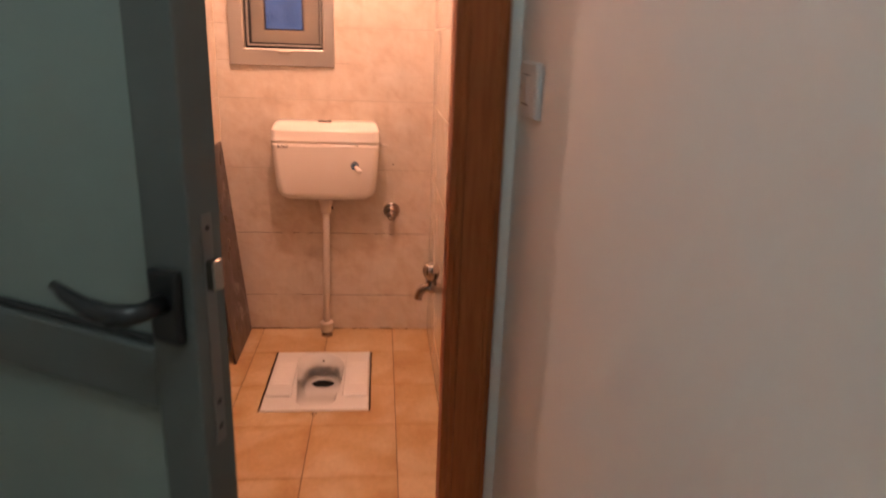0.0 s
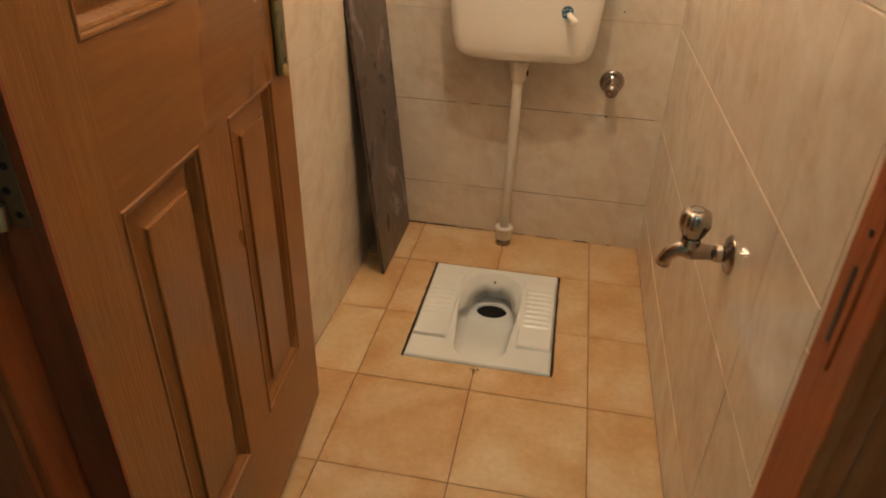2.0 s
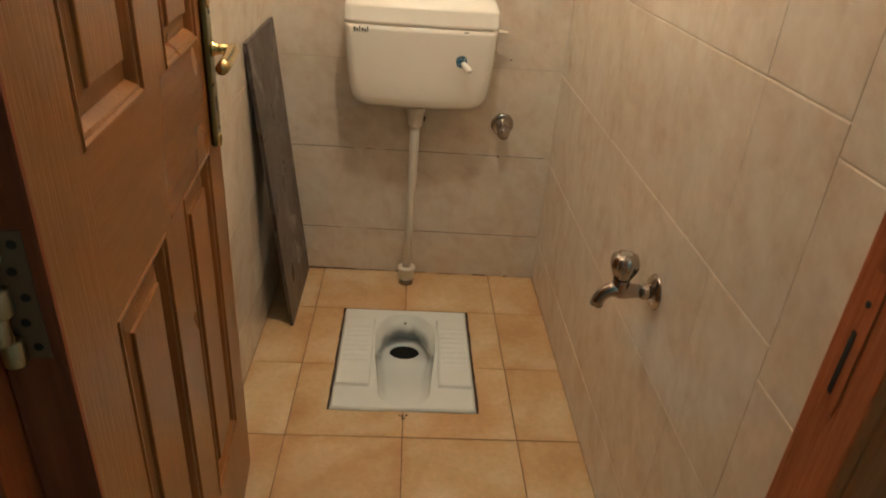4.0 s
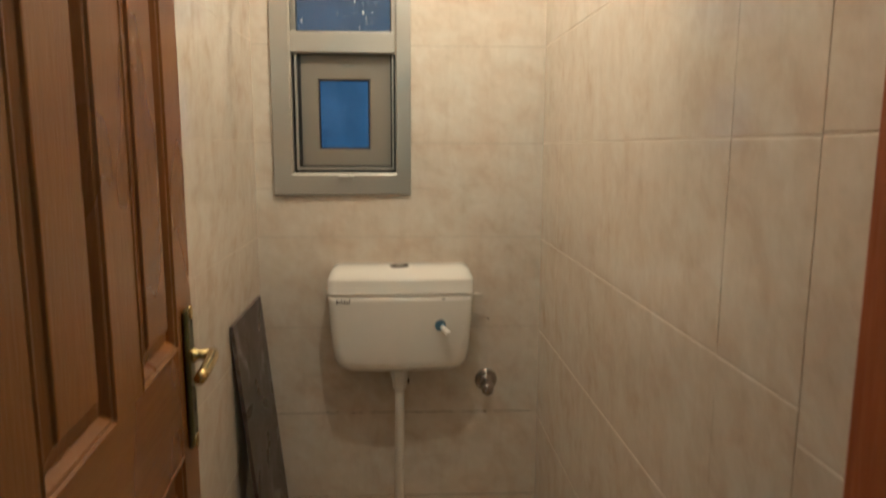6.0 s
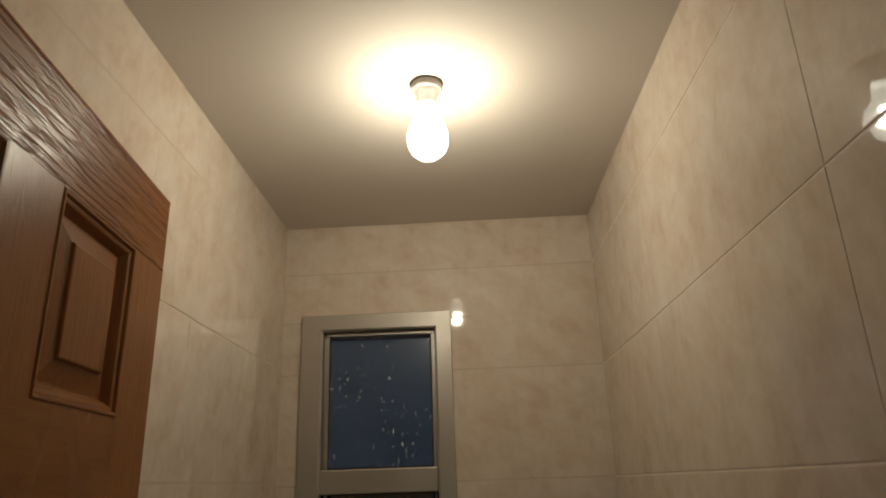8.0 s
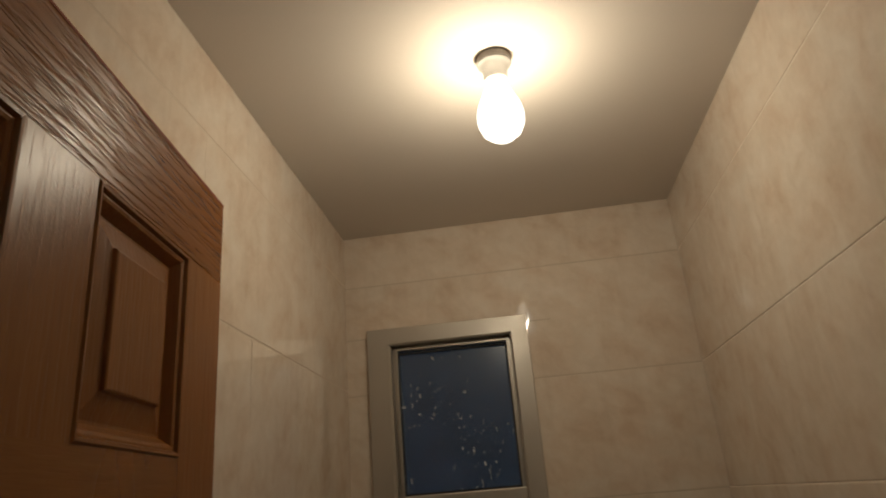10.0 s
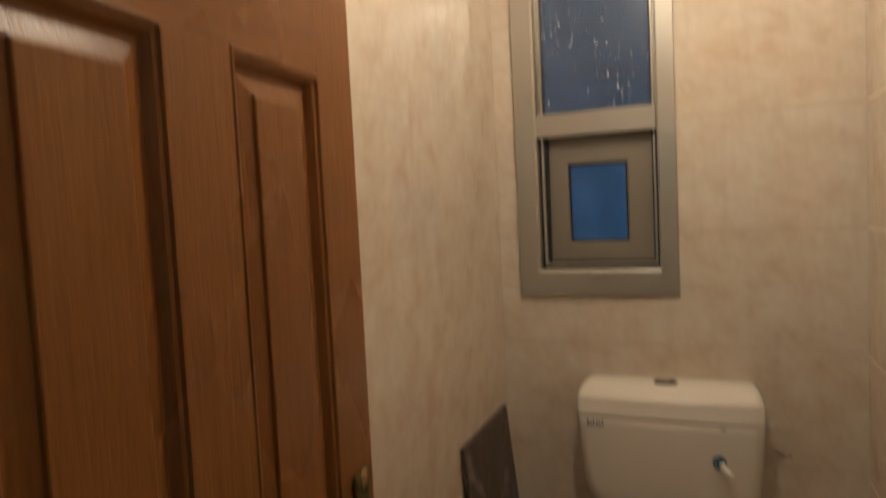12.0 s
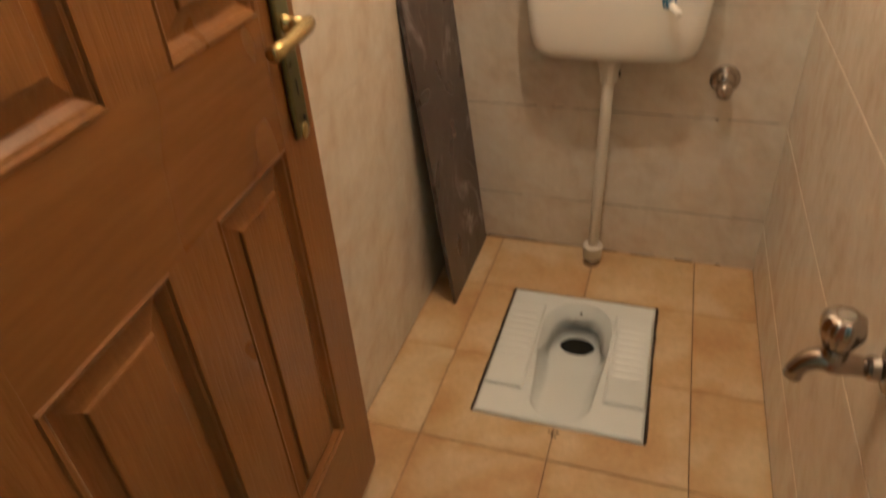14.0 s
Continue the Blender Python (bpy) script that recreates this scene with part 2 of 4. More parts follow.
M_CERAMIC = plain("white_ceramic", (0.86, 0.825, 0.765), 0.12, vary=0.02, grain=25)
M_PAN = plain("grey_white_ceramic", (0.77, 0.80, 0.80), 0.11, vary=0.03, grain=25)
M_PIPE = plain("white_plastic", (0.72, 0.66, 0.57), 0.4, vary=0.04)
M_SWITCH = plain("switch_plastic", (0.62, 0.61, 0.60), 0.35, vary=0.03)
M_CHROME = plain("chrome", (0.42, 0.37, 0.33), 0.2, 1.0, 0.3, 60)
M_BRASS = plain("brass", (0.56, 0.42, 0.17), 0.26, 1.0, 0.12, 60)
M_PLATE = plain("dark_greenish_brass", (0.20, 0.185, 0.085), 0.33, 0.9, 0.2, 60)
M_STEEL = plain("dull_steel", (0.42, 0.40, 0.36), 0.4, 1.0, 0.15, 60)
M_ALU = plain("champagne_aluminium", (0.43, 0.40, 0.35), 0.42, 0.55, 0.05, 45)
M_FACE = plain("scratched_grey_steel", (0.20, 0.20, 0.19), 0.45, 0.6, 0.25, 50)
M_ALUDARK = plain("grey_aluminium", (0.115, 0.13, 0.122), 0.5, 0.3, 0.12, 30)
M_SASH = plain("sash_panel", (0.25, 0.22, 0.18), 0.5, 0.2, 0.05, 40)
M_BLACK = plain("black_plastic", (0.012, 0.012, 0.013), 0.35, vary=0.2)
M_RUBBERGAP = plain("rubber_and_gap_black", (0.02, 0.019, 0.018), 0.8, vary=0.2)
M_BLUE = plain("blue_sticker", (0.03, 0.13, 0.25), 0.4, vary=0.5, grain=160)
M_LABEL = plain("dark_print", (0.05, 0.04, 0.035), 0.6, vary=0.3)
M_LEAF = plain("worn_hinge_leaf", (0.20, 0.13, 0.085), 0.5, 0.5, 0.3, 60)
M_HINGE = plain("dull_brass", (0.52, 0.47, 0.33), 0.36, 1.0, 0.2, 60)
M_SWITCHDARK = plain("switch_shade_and_mark", (0.27, 0.23, 0.21), 0.6, vary=0.1)
M_BUTTON = plain("dark_button", (0.10, 0.075, 0.06), 0.3, 0.6, 0.2)
M_MORTAR = plain("dark_gap", (0.085, 0.055, 0.036), 0.95, vary=0.4, grain=120)
M_DRAINSHADE = plain("drain_dark", (0.012, 0.012, 0.011), 0.5, vary=0.2, spec=0.1)
M_SLAB = slab_mat()
M_PANE = glass_mat("dim_window_glass", (0.42, 0.50, 0.55), 0.22, True)
M_PANE2 = glass_mat("window_glass", (0.75, 0.85, 0.92), 0.22)
M_FROST = plain("frosted_door_panel", (0.20, 0.245, 0.225), 0.35, vary=0.05, grain=14)
M_BULB = glow_mat("bulb_core", (1.0, 0.70, 0.43), BULB_POWER)


def bloom_envelope_mat():
    """The bulb's glass: mostly clear, its width and soft glow imitating lens bloom."""
    m, t, p = nodes_of("bulb_glass_bloom")
    e = add(t, "ShaderNodeEmission", Color=(1.0, 0.74, 0.5, 1), Strength=170.0)
    c = add(t, "ShaderNodeBsdfTransparent", Color=(1, 1, 1, 1))
    mx = t.nodes.new("ShaderNodeMixShader")
    mx.inputs[0].default_value = 0.10
    t.links.new(c.outputs[0], mx.inputs[1])
    t.links.new(e.outputs[0], mx.inputs[2])
    t.links.new(mx.outputs[0], t.nodes["Material Output"].inputs["Surface"])
    return m


M_BULBBLOOM = bloom_envelope_mat()
M_COOL = glow_mat("added_tube_glow", (0.54, 1.04, 0.90), CORRIDOR_POWER)
M_HOLDER = plain("lamp_holder_white", (0.85, 0.82, 0.76), 0.4, vary=0.03)


# ---------- building helpers ----------
def part(name, bm, material, parent=None, label="", smooth=False):
    me = bpy.data.meshes.new(name)
    bmesh.ops.recalc_face_normals(bm, faces=bm.faces)
    bm.to_mesh(me)
    bm.free()
    me.materials.append(material)
    if smooth:
        for f in me.polygons:
            f.use_smooth = True
    ob = new(name, me)
    ob.parent = parent
    if label:
        tagged(ob, label)
    return ob


def thing(name, m, label, category, kind="", group=""):
    """An Empty at the base of a thing, at the pose m."""
    ob = new(name)
    ob.empty_display_size = 0.05
    ob.matrix_basis = m
    return tagged(ob, label, category, group, kind)


def box(x0, x1, y0, y1, z0, z1, bevel=0.0, segments=2, bm=None):
    """A box between two corners, its edges rounded by bevel; joined onto bm if one is given."""
    b = bmesh.new()
    bmesh.ops.create_cube(b, size=1, matrix=Matrix.Translation(((x0 + x1) / 2, (y0 + y1) / 2, (z0 + z1) / 2))
                          @ Matrix.Diagonal((abs(x1 - x0), abs(y1 - y0), abs(z1 - z0), 1)))
    if bevel:
        bmesh.ops.bevel(b, geom=b.edges[:], offset=bevel, segments=segments, affect="EDGES", profile=0.5)
    return joined(bm, b)


def joined(bm, b):
    if bm is None:
        return b
    me = bpy.data.meshes.new("tmp")
    b.to_mesh(me)
    b.free()
    bm.from_mesh(me)
    bpy.data.meshes.remove(me)
    return bm


def lathe(profile, m=Matrix(), n=28, bm=None):
    """A turned body round the local z axis from (radius, height) pairs, moved by m."""
    b = bmesh.new()
    rings = []
    for r, z in profile:
        if r < 1e-6:
            rings.append([b.verts.new(m @ Vector((0, 0, z)))])
        else:
            rings.append([b.verts.new(m @ Vector((r * math.cos(2 * math.pi * k / n), r * math.sin(2 * math.pi * k / n), z))) for k in range(n)])
    for a, c in zip(rings, rings[1:]):
        for k in range(n):
            q = (k + 1) % n
            if len(a) == 1 and len(c) == 1:
                continue
            if len(a) == 1:
                b.faces.new((a[0], c[k], c[q]))
            elif len(c) == 1:
                b.faces.new((a[k], c[0], a[q]))
            else:
                b.faces.new((a[k], c[k], c[q], a[q]))
    for ring in (rings[0], rings[-1]):
        if len(ring) > 2:
            b.faces.new(ring)
    return joined(bm, b)


def tube(points, radii, n=16, bm=None, squash=1.0):
    """A bent round bar through points, with a radius at each."""
    b = bmesh.new()
    pts = [Vector(p) for p in points]
    rings = []
    side = None
    for i, p in enumerate(pts):
        d = (pts[min(i + 1, len(pts) - 1)] - pts[max(i - 1, 0)]).normalized()
        if side is None:
            side = d.orthogonal().normalized()
        side = (side - d * side.dot(d)).normalized()
        up = d.cross(side)
        r = radii[i]
        rings.append([b.verts.new(p + r * (math.cos(2 * math.pi * k / n) * side + squash * math.sin(2 * math.pi * k / n) * up)) for k in range(n)])
    for a, c in zip(rings, rings[1:]):
        for k in range(n):
            q = (k + 1) % n
            b.faces.new((a[k], a[q], c[q], c[k]))
    b.faces.new(rings[0])
    b.faces.new(rings[-1])
    return joined(bm, b)


def frame_ring(x0, x1, z0, z1, loops, y=0.0, fill=True, bm=None):
    """Nested rectangles in the x-z plane: loops of (inset, depth along y), joined into mouldings."""
    b = bmesh.new()
    rings = []
    for inset, depth in loops:
        rings.append([b.verts.new((x, y + depth, z)) for x, z in ((x0 + inset, z0 + inset), (x1 - inset, z0 + inset), (x1 - inset, z1 - inset), (x0 + inset, z1 - inset))])
    for a, c in zip(rings, rings[1:]):
        for k in range(4):
            q = (k + 1) % 4
            b.faces.new((a[k], a[q], c[q], c[k]))
    if fill:
        b.faces.new(rings[-1])
    return joined(bm, b)


ORIGIN = Matrix()

# ---------- the room's shell ----------
XL, XR, YB, ZC = -0.450, 0.475, 0.865, 2.440
YF0, YF1 = -0.888, -0.814          # the door frame's outer and inner face
JL, JR = -0.350, 0.38             # the jambs' faces
TH = 0.008                        # tile thickness


def wall(name, pieces, material, label):
    bm = bmesh.new()
    for b in pieces:
        box(*b, bm=bm)
    return tagged(part(name, bm, material), label, "wall", kind="structure")


WX0, WX1, WZ0, WZ1 = -0.372, 0.028, 1.235, 2.138   # the window's opening in the wall
wall_north = wall("wall_north", [(-0.62, WX0, YB - 0.0005, YB + 0.16, 0, 2.6), (WX1, 0.66, YB - 0.0005, YB + 0.16, 0, 2.6),
                                 (WX0, WX1, YB - 0.0005, YB + 0.16, 0, WZ0), (WX0, WX1, YB - 0.0005, YB + 0.16, WZ1, 2.6)],
                  M_GROUT, "beige marbled ceramic tile wall with an aluminium window")
wall_north.matrix_basis = pose(0, YB, 0, 0, 0, -1.1) @ pose(0, -YB, 0)    # the end wall stands slightly askew
# paler grout on this wall imitates the light its groove edges catch
wall_east = wall("wall_east", [(XR + 0.0003, 0.66, YF1, YB - 0.0005, 0, 2.6)], M_LITGROUT, "glossy beige marbled ceramic tile wall with pale joints lightened as if lit")
wall_west = wall("wall_west", [(-0.62, XL + 0.0005, YF1, YB + 0.03, 0, 2.6)], M_GROUT, "glossy beige marbled ceramic tile wall beside the door")
wall_south = wall("wall_south", [(-0.75, -0.447, YF0 + 0.012, YF1, 0, 2.6), (0.4815, 0.66, YF0 + 0.012, YF1, 0, 2.6), (-0.447, 0.4815, YF0 + 0.012, YF1, 2.185, 2.6)],
                  M_PLASTER, "thin painted partition wall round the wooden door frame")
ceiling = tagged(part("ceiling", box(XL - 0.05, XR + 0.05, YF1 - 0.02, YB + 0.08, ZC, ZC + 0.1), M_CEIL), "plain matt off-white painted ceiling", "ceiling", kind="structure")

# corridor in front of the door
CX0, CX1, CY = -0.75, 0.503, -3.4
wall_corridor_east = wall("wall_corridor_east", [(CX1, 0.66, CY, YF0 + 0.012, 0, 2.6)], M_PLASTER, "smooth white painted corridor wall with a light switch")
wall_corridor_west = wall("wall_corridor_west", [(CX0 - 0.15, CX0, CY, YF1, 0, 2.6)], M_PLASTER, "plain white painted corridor wall")
wall_corridor_south = wall("wall_corridor_south", [(CX0 - 0.15, 0.66, CY - 0.12, CY, 0, 2.6)], M_PLASTER, "plain white painted end wall of the corridor")
corridor_ceiling = tagged(part("corridor_ceiling", box(CX0, CX1, CY, YF0 + 0.012, 2.5, 2.6), M_PLASTER), "plain white painted corridor ceiling", "ceiling", kind="structure")
corridor_floor = tagged(part("corridor_floor", box(CX0, CX1, CY, YF0 + 0.005, -0.1, 0.0), M_FLOOR), "ochre tiled corridor floor", "floor", kind="structure")

PX0, PX1, PY0, PY1 = -0.2045, 0.2125, 0.103, 0.6040     # the hole for the pan in the floor
fb = bmesh.new()
HX0, HX1, HY0, HY1 = PX0 - 0.001, PX1 + 0.001, PY0 - 0.001, PY1 + 0.001
for b in ((XL, HX0, YF0 + 0.005, YB), (HX1, XR, YF0 + 0.005, YB), (HX0, HX1, YF0 + 0.005, HY0), (HX0, HX1, HY1, YB)):
    box(b[0] - (0.05 if b[0] == XL else 0), b[1] + (0.05 if b[1] == XR else 0), b[2], b[3] + (0.05 if b[3] == YB else 0), -0.1, -0.0025, bm=fb)
floor = tagged(part("floor", fb, M_DARKGROUT), "ochre ceramic floor tiles with dark dirty joints", "floor", kind="structure")
bed = box(HX0, HX1, HY0, HY1, -0.32, -0.30)
for b in ((HX0, -0.13, HY0, HY1), (0.136, HX1, HY0, HY1), (-0.13, 0.136, HY0, 0.113), (-0.13, 0.136, 0.585, HY1)):
    box(*b, -0.30, -0.0203, bm=bed)
tagged(part("pan_bedding", bed, M_MORTAR), "dark mortar bed under the squat pan", "floor", kind="structure")

# ---------- door frame ----------
door_frame = thing("door_frame", ORIGIN, "reddish brown wooden door frame with worn steel strike plate", "door frame", "structure")


def jamb(face, other):
    """One upright of the frame; face is the side to the opening."""
    bm = box(min(face, other), max(face, other), YF0, YF1, 0, 2.185, 0.003)
    return part("jamb", bm, M_FRAME, door_frame)


jamb(JR, 0.480)
jamb(JL, -0.4455)
part("head", box(JL + 0.001, JR - 0.001, YF0 + 0.001, YF1 - 0.001, 2.118, 2.184, 0.003), M_FRAMEH, door_frame)
for xa, xb in ((JR + 0.012, 0.474), (-0.439, JL - 0.012)):
    fl = bmesh.new()
    frame_ring(xa, xb, -0.0005, 2.165, [(0, 0), (0.004, -0.004), (0.012, -0.004), (0.016, 0)], YF0 - 0.0012, False, fl)
    part("moulding", fl, M_FRAME, door_frame)
strike = part("strike_plate", box(JR - 0.0014, JR - 0.0001, YF1 - 0.040, YF1 - 0.014, 0.870, 1.092, 0.0006), M_FRAME, door_frame, "strike plate painted over in brown")
part("latch_slot", box(JR - 0.0020, JR - 0.0015, YF1 - 0.032, YF1 - 0.022, 1.016, 1.047), M_EDGE, strike)
part("bolt_slot", box(JR - 0.0020, JR - 0.0015, YF1 - 0.029, YF1 - 0.023, 0.888, 0.956), M_BLACK, strike)
for z in (0.985, 1.079):
    part("screw", lathe([(0, 0), (0.003, 0), (0.0035, 0.001), (0, 0.0015)], pose(JR - 0.0014, YF1 - 0.028, z, 0, -90, 0), 10), M_BLACK, strike)

# ---------- panelled door ----------
DW, DZ0, DZ1, DT = 0.742, 0.030, 2.099, 0.050
UH = 0.020                        # the hinge edge
door_1 = thing("door_1", pose(-0.2958, -0.8610, 0, 0, 0, 94.89), "open six-panel orange-brown wooden door with brass handle", "door", "structure")
COLS = ((0.134, 0.337), (0.440, 0.638))
ROWS3 = ((0.258, 0.857), (1.040, 1.666), (1.768, 1.989))
TOP = ROWS3[2][1]
for a, b in ((UH, COLS[0][0]), (COLS[1][1], DW)):
    part("stile", box(a, b, 0, DT, DZ0, TOP, 0.0006), M_WOOD, door_1)
part("top_rail", box(UH, DW, 0, DT, TOP, DZ1, 0.0015), M_WOODTOP, door_1)
RAILS = ((DZ0, ROWS3[0][0]), (ROWS3[0][1], ROWS3[1][0]), (ROWS3[1][1], ROWS3[2][0]))
for z0, z1 in RAILS:
    part("rail", box(COLS[0][0] - 0.0003, COLS[1][1] + 0.0003, 0.0001, DT - 0.0001, z0, z1), M_WOODH, door_1)
for z0, z1 in ROWS3:
    part("mid_stile", box(COLS[0][1], COLS[1][0], 0.0, DT, z0 - 0.0003, z1 + 0.0003), M_WOOD, door_1)
for c0, c1 in COLS:
    for z0, z1 in ROWS3:
        pb = frame_ring(c0, c1, z0, z1, [(0, 0.0), (0.002, -0.002), (0.005, -0.0016), (0.007, 0.0022), (0.009, 0.0022), (0.012, 0.0035), (0.018, 0.0115), (0.0195, 0.0135), (0.0225, 0.0135),
                                        (0.046, 0.0065), (0.0470, 0.0032), (0.0485, 0.0022), (0.050, 0.0020)])
        frame_ring(c0, c1, z0, z1, [(0, DT), (0.012, DT - 0.008), (0.05, DT - 0.003)], bm=pb)
        part("panel", pb, M_WOOD, door_1)
part("hinge_edge", box(UH - 0.0015, UH, 0.003, DT - 0.001, DZ0, DZ1), M_EDGE, door_1, "dark maroon unpainted door edge")
part("lipping", box(UH + 0.001, DW - 0.001, -0.0006, 0.006, DZ1 - 0.003, DZ1 + 0.0006, 0.0006), M_EDGE, door_1)
part("lipping", box(UH - 0.0013, UH + 0.0045, -0.0006, 0.0035, DZ0, DZ1, 0.0006), M_EDGE, door_1)

handle = part("handle_plate", box(0.668, 0.709, -0.0105, -0.0004, 0.852, 1.098, 0.0046, 3), M_PLATE, door_1, "dark greenish brass long handle plate")
for z in (0.860, 1.090):
    part("plate_tip", lathe([(0, 0), (0.0125, 0), (0.0115, 0.0022), (0.006, 0.0034), (0, 0.0036)], pose(0.6885, -0.0100, z, 90, 0, 0), 20), M_BRASS, handle, "polished brass end of the plate", smooth=True)
rose = lathe([(0.0, 0), (0.0125, 0), (0.0125, 0.004), (0.0095, 0.008), (0.0088, 0.014), (0.0085, 0.033), (0, 0.033)], pose(0.687, -0.0100, 1.015, 90, 0, 0), 20)
part("handle_neck", rose, M_BRASS, handle, smooth=True)
part("lever", tube([(0.699, -0.038, 1.0150), (0.692, -0.043, 1.0150), (0.677, -0.0455, 1.0146), (0.650, -0.0465, 1.0135), (0.620, -0.0465, 1.0120), (0.594, -0.0460, 1.0112), (0.572, -0.0450, 1.0108)],
                   [0.0075, 0.0100, 0.0106, 0.0104, 0.0102, 0.0102, 0.0094], 16), M_BRASS, handle, smooth=True)
part("keyhole", box(0.6865, 0.6905, -0.0112, -0.0104, 0.914, 0.936, 0.0003), M_BLACK, handle)
for z in (0.878, 1.072):
    part("screw", lathe([(0, 0), (0.0042, 0), (0.0038, 0.0012), (0, 0.0016)], pose(0.694, -0.0103, z, 90, 0, 0), 12), M_BLACK, handle)
part("lock_faceplate", box(DW, DW + 0.0012, 0.010, 0.030, 0.88, 1.10), M_BRASS, door_1)


def hinge(z):
    h = part("hinge", box(UH - 0.0034, UH - 0.0017, 0.010, DT - 0.010, z - 0.060, z + 0.060, 0.0006), M_LEAF, door_1, "butt hinge leaf with empty screw holes")
    for k in range(5):
        za = z - 0.060 + k * 0.024
        out = 0.004 if k % 2 else 0.0
        part("knuckle", lathe([(0.0, 0), (0.0085, 0), (0.0090, 0.001), (0.0090, 0.0220), (0.0082, 0.0232), (0, 0.0232)], pose(UH - 0.010 - out, DT - 0.015 + out, za, 0, 0, 0), 16), M_HINGE, h, smooth=True)
        part("screw_hole", lathe([(0, 0), (0.0040, 0), (0.0036, 0.0006), (0, 0.0008)], pose(UH - 0.0034, 0.0185 + 0.005 * (k % 2), za + 0.012, 0, -90, 0), 12), M_BLACK, h)
    part("jamb_leaf", box(UH - 0.062, UH - 0.020, DT + 0.0025, DT + 0.0040, z - 0.060, z + 0.060), M_LEAF, h)


for z in (0.22, 0.962, 1.87):
    hinge(z)

# ---------- window ----------
window_1 = thing("window_1", pose(0, YB, 0), "champagne-grey aluminium window with fixed pane over small vent sash", "window", "structure")


def bar_ring(name, x0, x1, z0, z1, widths, loops, material, parent, label=""):
    """A mitred frame with its own width on each side (left, right, bottom, top); loops of (share of width, y)."""
    b = bmesh.new()
    rings = []
    for share, y in loops:
        l, r, d, u = (w * share for w in widths)
        rings.append([b.verts.new(v) for v in ((x0 + l, y, z0 + d), (x1 - r, y, z0 + d), (x1 - r, y, z1 - u), (x0 + l, y, z1 - u))])
    for a, c in zip(rings, rings[1:]):
        for k in range(4):
            q = (k + 1) % 4
            b.faces.new((a[k], a[q], c[q], c[k]))
    return part(name, b, material, parent, label)


OX0, OX1, OZ0, OZ1 = -0.388, 0.047, 1.217, 2.157
bar_ring("window_frame", OX0, OX1, OZ0, OZ1, (0.062, 0.048, 0.070, 0.048),
         [(0, 0.0), (0.0, -0.010), (0.03, -0.013), (0.9, -0.013), (0.93, -0.011), (1.0, -0.008), (1.0, 0.024), (1.12, 0.024), (1.14, 0.010), (1.24, 0.010), (1.26, 0.055), (0.0, 0.055)], M_ALU, window_1)
part("mullion", box(-0.328, -0.002, -0.006, 0.05, 1.660, 1.724, 0.003), M_ALU, window_1)
part("pane", box(-0.326, -0.004, 0.026, 0.031, 1.722, 2.108), M_PANE, window_1, "dark blue splashed window pane").visible_shadow = False
bar_ring("glazing_seal", -0.3155, -0.0115, 1.7235, 2.093, (0.006, 0.006, 0.006, 0.006), [(0, 0.0235), (0, 0.020), (1, 0.020), (1, 0.0258)], M_RUBBERGAP, window_1)
# top-hung vent sash, ajar at its foot
sash = bar_ring("sash", -0.326, -0.004, -0.372, 0.008, (0.080, 0.081, 0.078, 0.084),
                [(0, 0.012), (0, -0.012), (0.04, -0.015), (0.95, -0.015), (1.0, -0.011), (1.0, 0.012), (0, 0.012)], M_SASH, window_1, "beige-grey vent sash standing ajar")
sash.matrix_basis = pose(0, 0.046, 1.657, 1.6, 0, 0)
part("pane", box(-0.248, -0.083, -0.004, 0.000, -0.296, -0.074), M_PANE2, sash, "small blue window pane").visible_shadow = False
bar_ring("glazing_seal", -0.2455, -0.0855, -0.2935, -0.0765, (0.004,) * 4, [(0, -0.011), (0, -0.014), (1, -0.014), (1, -0.006)], M_RUBBERGAP, sash)
# black strips painted in for the dark gap left beside the ajar sash
bar_ring("sash_gap_shade", -0.3275, -0.0025, 1.2815, 1.6605, (0.027, 0.015, 0.029, 0.003), [(0, 0.028), (0, 0.0215), (1, 0.0215), (1, 0.030)], M_RUBBERGAP, window_1)
part("sash_latch", box(-0.185, -0.135, -0.022, -0.0125, 1.268, 1.280, 0.003), M_ALU, window_1, "small latch on the sill rail")
part("sash_stay", box(-0.152, -0.146, -0.016, 0.05, 1.280, 1.286, 0.001), M_STEEL, window_1)

# ---------- cistern ----------
cistern = thing("toilet_cistern", pose(0.012, YB - 0.001, 0) @ Matrix.Diagonal((1, 0.92, 1, 1)), "white ceramic wall-hung toilet cistern with small white lever", "cistern")


def rounded_tank(levels, n=10, y_back=0.0):
    """A hollow-looking ceramic body from levels of (z, half width, depth, corner radius)."""
    b = bmesh.new()
    rings = []
    for z, w, d, r in levels:
        pts = [(-w, y_back)]
        for k in range(n + 1):
            a = math.pi + k / n * math.pi / 2
            pts.append((-w + r + r * math.cos(a), y_back - d + r + r * math.sin(a)))
        bow = 0.010 * min(1, d / 0.12)
        for k in range(1, 8):
            u = k / 8
            pts.append((-w + r + u * (2 * w - 2 * r), y_back - d - bow * math.sin(math.pi * u)))
        for k in range(n + 1):
            a = 1.5 * math.pi + k / n * math.pi / 2
            pts.append((w - r + r * math.cos(a), y_back - d + r + r * math.sin(a)))
        pts.append((w, y_back))
        rings.append([b.verts.new((x, y, z)) for x, y in pts])
    m = len(rings[0])
    for a, c in zip(rings, rings[1:]):
        for k in range(m):
            q = (k + 1) % m
            b.faces.new((a[k], a[q], c[q], c[k]))
    b.faces.new(rings[0])
    b.faces.new(rings[-1])
    return b


